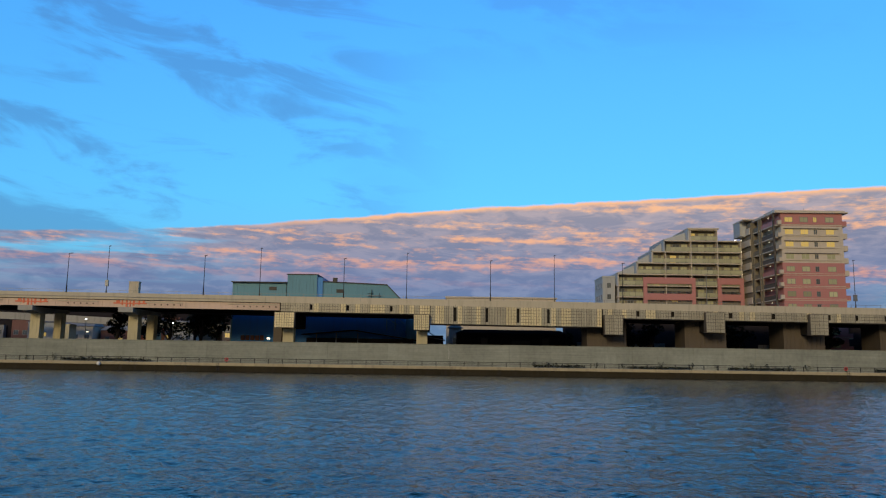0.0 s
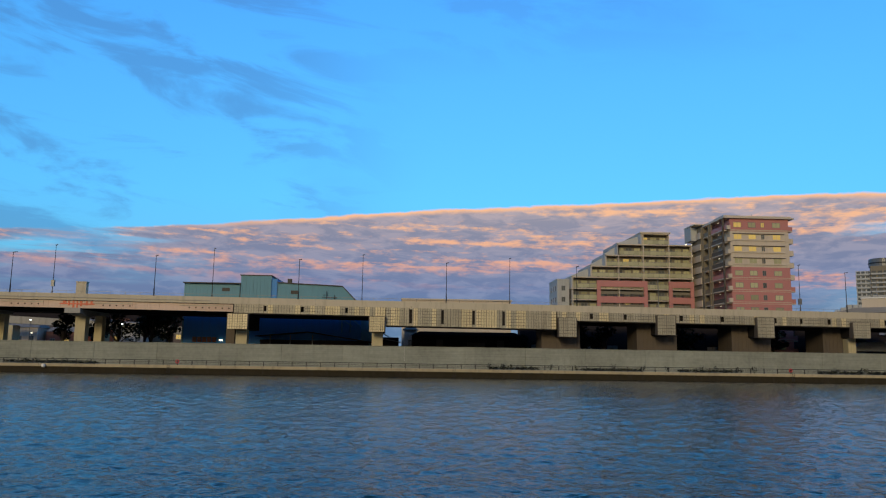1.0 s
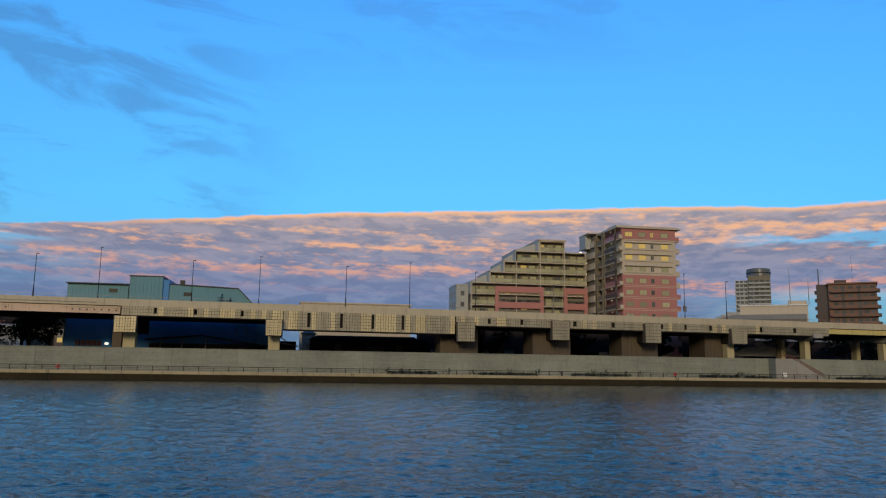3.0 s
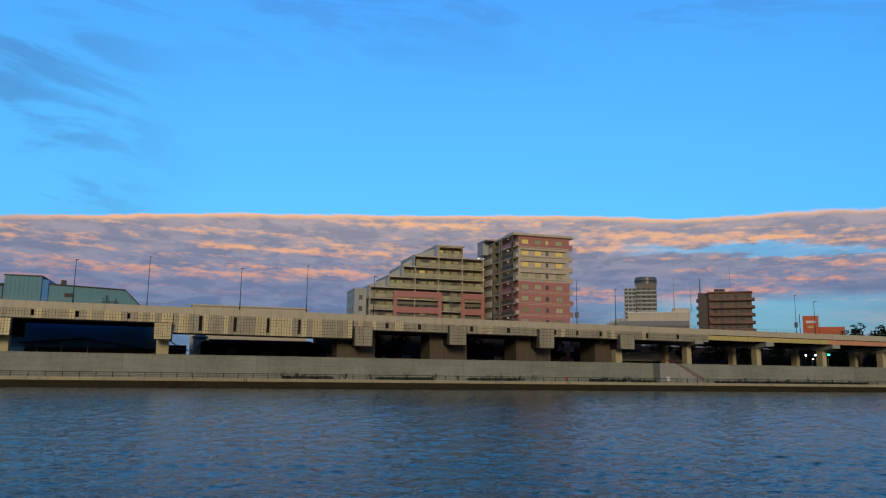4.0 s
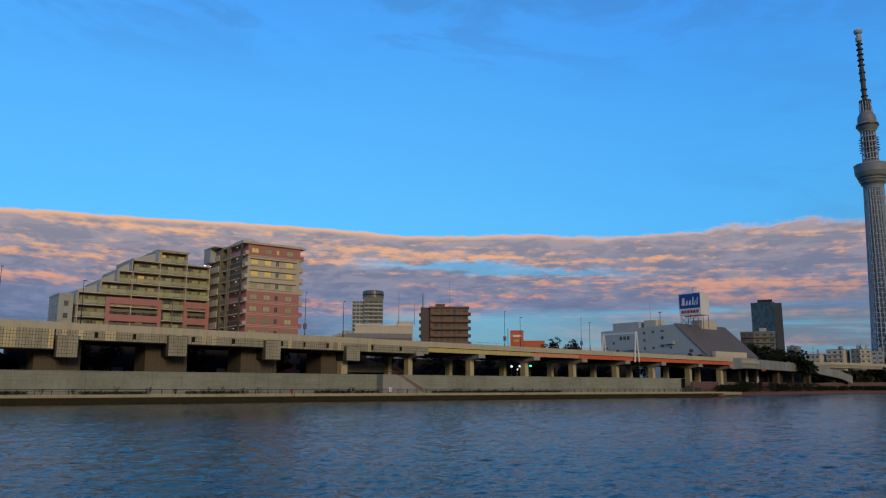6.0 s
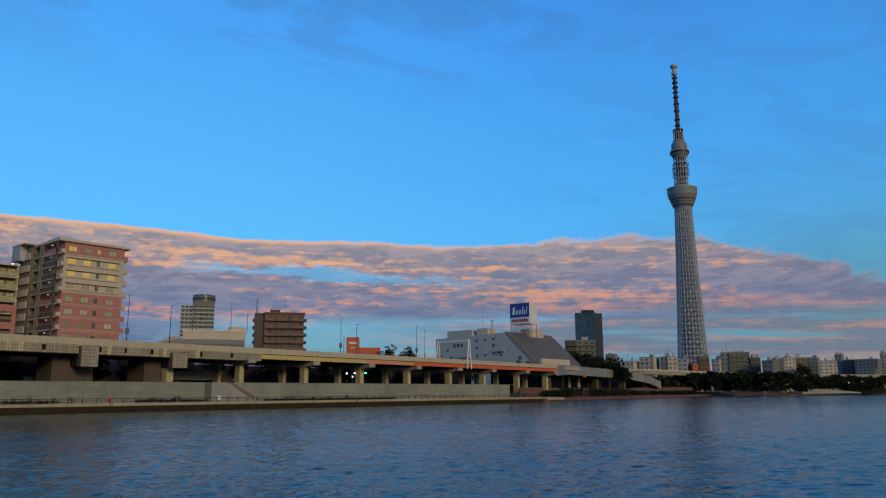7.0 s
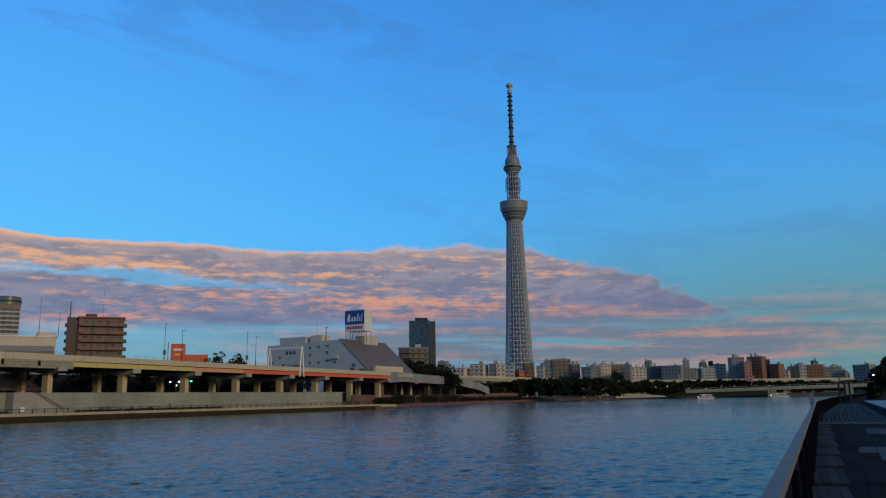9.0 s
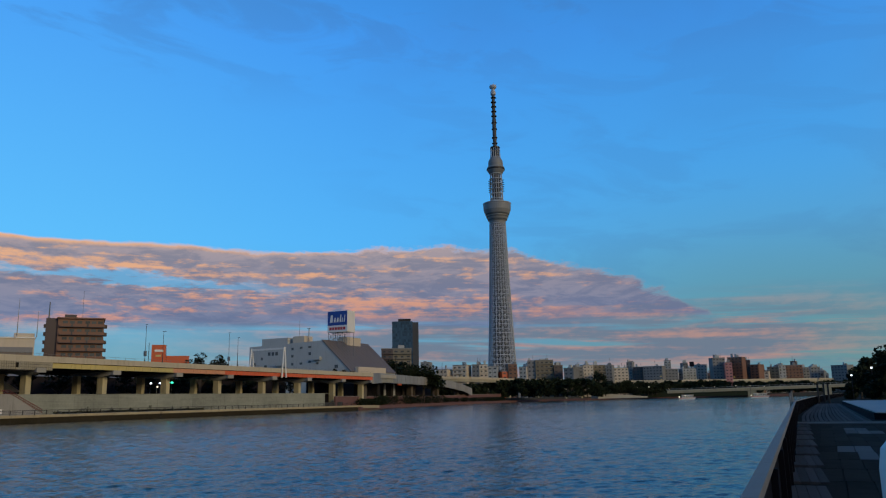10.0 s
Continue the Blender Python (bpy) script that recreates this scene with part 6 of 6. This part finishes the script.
# clutter under and behind the expressway
# backdrop added so the gap under the left deck reads dark
town = thing("dark_backdrop_block", "added dark backdrop block with gables, closing off the sky under the expressway", "building")
part("wall", walls(-150, -50, 238, 248, 3, 16.0), SHED, town)
for k in range(9):
    part("gable", walls(-149 + k * 11, -140.5 + k * 11, 236.5, 237.99, 3, 11.5 + (k * 7 % 4)), (ROOF, BRICK, OLIVE, BROWN_DARK)[k % 4], town)
    for i in range(3):
        window(town, -147.5 + k * 11 + i * 2.8, 236.5, 8.6, 1.4, 1.3, LIT if (k * 3 + i) % 7 == 0 else GLASS)
lr = thing("far_ramp", "pale grey ramp viaduct seen under the expressway", "ramp", kind="structure")
part("deck", band([(-150, 214, 15.0), (-110, 212, 13.6), (-70, 210, 11.8), (-40, 208, 9.8)], 3.0, 0, -1.9), CONCRETE, lr)
for x in (-132, -108, -84, -60):
    part("pier", walls(x, x + 2, 209, 213, 3, 11), PIER, lr)
for k, (x, y, w, h, mat, lab) in enumerate(((-112, 225, 10, 8, CREAM, "beige house beyond the expressway"), (-100, 228, 12, 7, BRICK, "red-brown house beyond the expressway"), (-90, 222, 8, 9, ORANGE, "orange sided house beyond the expressway"),
                                            (-82, 226, 9, 8.5, PALE_GREY, "pale house beyond the expressway"), (-122, 226, 10, 9, PALE_GREY, "pale house beyond the expressway"))):
    hs = thing("house", lab, "house", (x, y, 3), 0, "houses beyond the expressway")
    part("wall", walls(-w / 2, w / 2, 0, 8, 0, h), mat, hs)
    part("roof", Mesh().hexa([(-w / 2 - 0.4, -0.4, h), (w / 2 + 0.4, -0.4, h), (w / 2 + 0.4, 8.4, h), (-w / 2 - 0.4, 8.4, h)], [(-w / 2 + 1, 3.6, h + 1.8), (w / 2 - 1, 3.6, h + 1.8), (w / 2 - 1, 4.4, h + 1.8), (-w / 2 + 1, 4.4, h + 1.8)]), ROOF, hs)
    for i in range(3):
        window(hs, -w / 3 + i * w / 3, 0, h * 0.55, 1.2, 1.1, LIT if i == k % 3 else GLASS)
for x, z, y, mat in ((-85.5, 10.9, 176, LAMP_WHITE), (-65.2, 10.3, 176, LAMP_WHITE), (-85.0, 8.0, 176, LAMP_WARM)):
    sl = thing("street_light", "bright white street light under the expressway", "street light", (x, y, 3), 0, "street lights under the deck")
    part("pole", Mesh().tube((0, 0, 0), (0, 0, z - 3), 0.07), STEEL, sl)
    part("lantern", Mesh().lathe(0, 0, [(0.08, z - 3.05), (0.22, z - 3.0), (0.22, z - 2.88), (0.08, z - 2.8)], 10), mat, sl)
for x, z, w, mat, lab in ((152.1, 8.9, 0.5, LAMP_WHITE, "bright white lamp"), (155.6, 9.0, 1.3, LAMP_BLUE, "blue-white lit sign"), (159.6, 9.2, 0.8, LAMP_GREEN, "green traffic light"), (154.4, 8.0, 0.35, LAMP_WARM, "amber lamp"), (156.5, 8.0, 0.35, LAMP_WARM, "amber lamp")):
    st2 = thing("road_signal", f"{lab} on the road under the expressway", "traffic light", (x * 1.06, 174.5, 3), 0, "signals under the deck")
    part("pole", Mesh().tube((0, 0.3, 0), (0, 0.3, (z - 3.2) * 1.07 + 0.4), 0.07), STEEL, st2)
    part("lamp", walls(-w / 2, w / 2, 0, 0.2, (z - 3.2) * 1.07, (z - 3.2) * 1.07 + 0.45), mat, st2)
tent = thing("pale_market_tent", "pale tent roof glimpsed behind the stair", "tent")
part("roof", Mesh().hexa([(104, 178, 7), (124, 178, 7), (124, 184, 7), (104, 184, 7)], [(108, 180, 9.2), (121, 180, 9.6), (121, 182, 9.6), (108, 182, 9.2)]), WHITE, tent)
for x in (105, 114, 123):
    part("post", Mesh().tube((x, 178.2, 3), (x, 178.2, 7), 0.08), STEEL, tent)
# dark block added to stop sky showing between the right-hand piers
dep = thing("shade_fill_right", "added long dark block filling in the shade behind the expressway piers", "depot")
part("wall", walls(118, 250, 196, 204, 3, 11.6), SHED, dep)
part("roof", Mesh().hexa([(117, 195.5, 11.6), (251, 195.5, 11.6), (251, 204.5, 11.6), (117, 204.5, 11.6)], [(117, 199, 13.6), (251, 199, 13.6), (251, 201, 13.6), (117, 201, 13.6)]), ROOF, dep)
# second added block, closes the gaps by the brown pier walls with darkness
dep2 = thing("shade_fill_middle", "added dark block with windows filling in the shade behind the brown pier walls", "workshop")
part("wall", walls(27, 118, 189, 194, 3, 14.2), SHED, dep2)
part("roof", walls(26.7, 118.3, 188.7, 194.3, 14.2, 14.45), ROOF, dep2)
for k in range(14):
    window(dep2, 31 + k * 6.3, 189, 6.0, 2.6, 1.6, GLASS, DARK_STEEL)

# ---- terrace on the camera's side ----
def edge_y(x):
    """River side of the near parapet."""
    if x < 60:
        return 0.40 + 0.0355 * x
    if x < 130:
        return 2.53 + (x - 60) * 0.002 - ((x - 60) / 70) ** 2 * 0.4
    return 2.27 - (x - 130) * 0.020 - ((x - 130) ** 2) * 0.00006


NX = [-400, -200, -100, -50, -20, 0, 10, 20, 30, 40, 50, 60, 70, 85, 100, 115, 130, 150, 175, 200, 240, 300, 400, 550, 680]
tm = Mesh()
for a, b in zip(NX, NX[1:]):
    tm.add([(a, edge_y(a), 1.58), (b, edge_y(b), 1.58), (b, -400, 1.58), (a, -400, 1.58)], [(0, 1, 2, 3)])
    tm.add([(a, edge_y(a), -1), (b, edge_y(b), -1), (b, edge_y(b), 1.58), (a, edge_y(a), 1.58)], [(0, 1, 2, 3)])
near = single("near_terrace", tm, PAVING_DARK, "dark stone paved river terrace", "pavement", kind="structure")
tm2 = Mesh().add([(-4500, -400, 1.55), (4600, -400, 1.55), (4600, -4500, 1.55), (-4500, -4500, 1.55)], [(0, 1, 2, 3)])
single("near_ground", tm2, EARTH, "dark ground behind the near terrace", "ground", kind="structure")

para = thing("terrace_parapet", "dark parapet with a pale flat rail cap along the near terrace", "parapet", kind="structure")
for a, b in zip(NX, NX[1:]):
    if b > 320 or a < -60:
        continue
    n = max(1, int((b - a) / 2.5))
    for k in range(n):
        p, q = a + (b - a) * k / n, a + (b - a) * (k + 0.993) / n
        part("cap", Mesh().hexa([(p, edge_y(p) - 0.13, 2.56), (q, edge_y(q) - 0.13, 2.56), (q, edge_y(q) - 0.01, 2.56), (p, edge_y(p) - 0.01, 2.56)],
                                [(p, edge_y(p) - 0.12, 2.61), (q, edge_y(q) - 0.12, 2.61), (q, edge_y(q) - 0.02, 2.61), (p, edge_y(p) - 0.02, 2.61)]), RAIL_STONE, para)
        part("panel", Mesh().hexa([(p, edge_y(p) - 0.10, 1.58), (q, edge_y(q) - 0.10, 1.58), (q, edge_y(q) - 0.02, 1.58), (p, edge_y(p) - 0.02, 1.58)],
                                  [(p, edge_y(p) - 0.10, 2.558), (q, edge_y(q) - 0.10, 2.558), (q, edge_y(q) - 0.02, 2.56), (p, edge_y(p) - 0.02, 2.56)]), NEAR_DARK, para)
        part("post", Mesh().box(p, p + 0.08, edge_y(p) - 0.16, edge_y(p) - 0.101, 1.58, 2.56), NEAR_DARK, para)
# unseen landward wall, added to keep the low sun off the near terrace
nw = thing("wall_sun_block", "plain unseen wall added to keep the near terrace in shade", "flood wall", kind="structure")
part("wall_body", Mesh().box(-300, 105, -17.6, -17, 1.57, 7.5), WALL_CONCRETE, nw)
# boarded strip beside the parapet
strip = thing("deck_strip", "grey timber deck boards set in bays along the parapet", "decking", kind="structure")
for bay in range(9):
    x0 = 12.2 + bay * 3.5
    for k in range(4):
        ya = edge_y(x0 + 1.5) - 0.24 - k * 0.16
        part("board", Mesh().hexa([(x0, ya - 0.075 + 0.0, 1.585), (x0 + 2.9, ya + 0.115, 1.585), (x0 + 2.9, ya + 0.265, 1.585), (x0, ya + 0.075, 1.585)],
                                  [(x0, ya - 0.075, 1.63), (x0 + 2.9, ya + 0.115, 1.63), (x0 + 2.9, ya + 0.265, 1.63), (x0, ya + 0.075, 1.63)]), DECK_WOOD, strip)
curve = thing("deck_boards", "curving grey timber deck boards of the walkway", "decking", kind="structure")
for k in range(15):
    pts3 = []
    for j in range(9):
        x = 47.5 + j * 8.6
        y0, y1 = edge_y(x) - 0.35, -1.75 + (x - 47.5) * 0.017
        pts3.append((x, y0 + (y1 - y0) * (k + 0.5) / 15, 1.63))
    part("board", band(pts3, 0.085, 0.0, -0.05), DECK_WOOD, curve)
part("threshold", Mesh().hexa([(44.6, -2.8, 1.585), (47.2, -2.8, 1.585), (47.2, 2.2, 1.585), (44.6, 2.0, 1.585)], [(44.6, -2.8, 1.62), (47.2, -2.8, 1.62), (47.2, 2.2, 1.62), (44.6, 2.0, 1.62)]), PAVING_PALE, curve)
# stone slabs, some pale
flags = thing("paving_slabs", "dark and pale rectangular stone paving slabs", "paving", kind="structure")
PALE = {(7, 1), (6, 2), (7, 2), (11, 2), (11, 3), (12, 2), (12, 3), (11, 4)}
for i in range(15):
    for j in range(6):
        x0 = 6.0 + i * 2.56
        yb = 0.25 - 0.45 * j
        w = 2.5
        mat = PAVING_PALE if (i, j) in PALE else PAVING_DARK
        o = 0.011 * x0
        part("slab", Mesh().box(x0, x0 + w, yb - 0.43 + o, yb + o, 1.582, 1.60 + 0.004 * ((i * 3 + j) % 3)), mat, flags)
# raised bed with a pale top
bed = thing("raised_platform", "raised pale platform with a dark side wall on the terrace", "platform", kind="structure")
bm_ = Mesh().hexa([(51, -1.95, 1.585), (112, -0.85, 1.585), (112, -14, 1.585), (51, -14, 1.585)], [(51, -1.95, 1.95), (112, -0.85, 1.95), (112, -14, 1.95), (51, -14, 1.95)])
part("side_wall", bm_, NEAR_DARK, bed)
part("top", Mesh().hexa([(50.8, -2.1, 1.952), (112.2, -0.95, 1.952), (112.2, -14.2, 1.952), (50.8, -14.2, 1.952)], [(50.8, -2.1, 2.02), (112.2, -0.95, 2.02), (112.2, -14.2, 2.02), (50.8, -14.2, 2.02)]), PALE_GREY, bed)
bol = thing("white_bollard", "rounded white bollard standing on the near terrace", "bollard", (4.212, -0.299, 1.6))
part("post", Mesh().lathe(0, 0, [(0.16, 0), (0.16, 0.02), (0.145, 0.05), (0.145, 1.26), (0.13, 1.35), (0.09, 1.40), (0.02, 1.42)], 28), WHITE, bol)
part("foot", Mesh().lathe(0, 0, [(0.22, -0.01), (0.22, 0.03), (0.17, 0.05)], 28), STEEL, bol)
for k, (x, y, h, s) in enumerate(((165, -6.5, 8.0, 3.4), (150, -8.5, 7.8, 3.4), (172, -9, 9, 4), (140, -11, 8.4, 4.0), (182, -5.2, 6.2, 3.0), (128, -11.5, 8.0, 3.6), (195, -7, 8, 3.6), (118, -13, 8.4, 4))):
    tree(x, y, 1.58, h, s, 300 + k, 0.34, 2400, LEAF, "very dark leafy tree on the near bank", bare=-0.12, group="near bank trees")
for x, y, z in ((176, -3.6, 6.2), (150, -6.2, 6.9)):
    nl = thing("street_lamp", "lit lamp post among dark trees on the near bank", "street lamp", (x, y, 1.58), 0, "near bank lamps")
    part("pole", Mesh().tube((0, 0, 0), (0, 0, z - 1.58), 0.07), DARK_STEEL, nl)
    part("lantern", Mesh().lathe(0, 0, [(0.06, z - 1.6), (0.16, z - 1.55), (0.16, z - 1.4), (0.05, z - 1.35)], 12), LAMP_WHITE, nl)
for x, y, h in ((62, 2.72, 3.3), (64, 2.95, 3.15), (120, 1.9, 4.2), (124, 1.2, 4.2), (119, 0.6, 4.2)):
    ps = thing("mooring_post", "tall thin dark post at the bend of the terrace", "post", (x, y, 0), 0, "terrace posts")
    part("shaft", Mesh().tube((0, 0, 0), (0, 0, h), 0.06 if x < 80 else 0.13), RAIL_STONE if x < 80 else DARK_STEEL, ps)
    part("cap", Mesh().tube((0, 0, h), (0, 0, h + 0.08), 0.09 if x < 80 else 0.2), DARK_STEEL, ps)
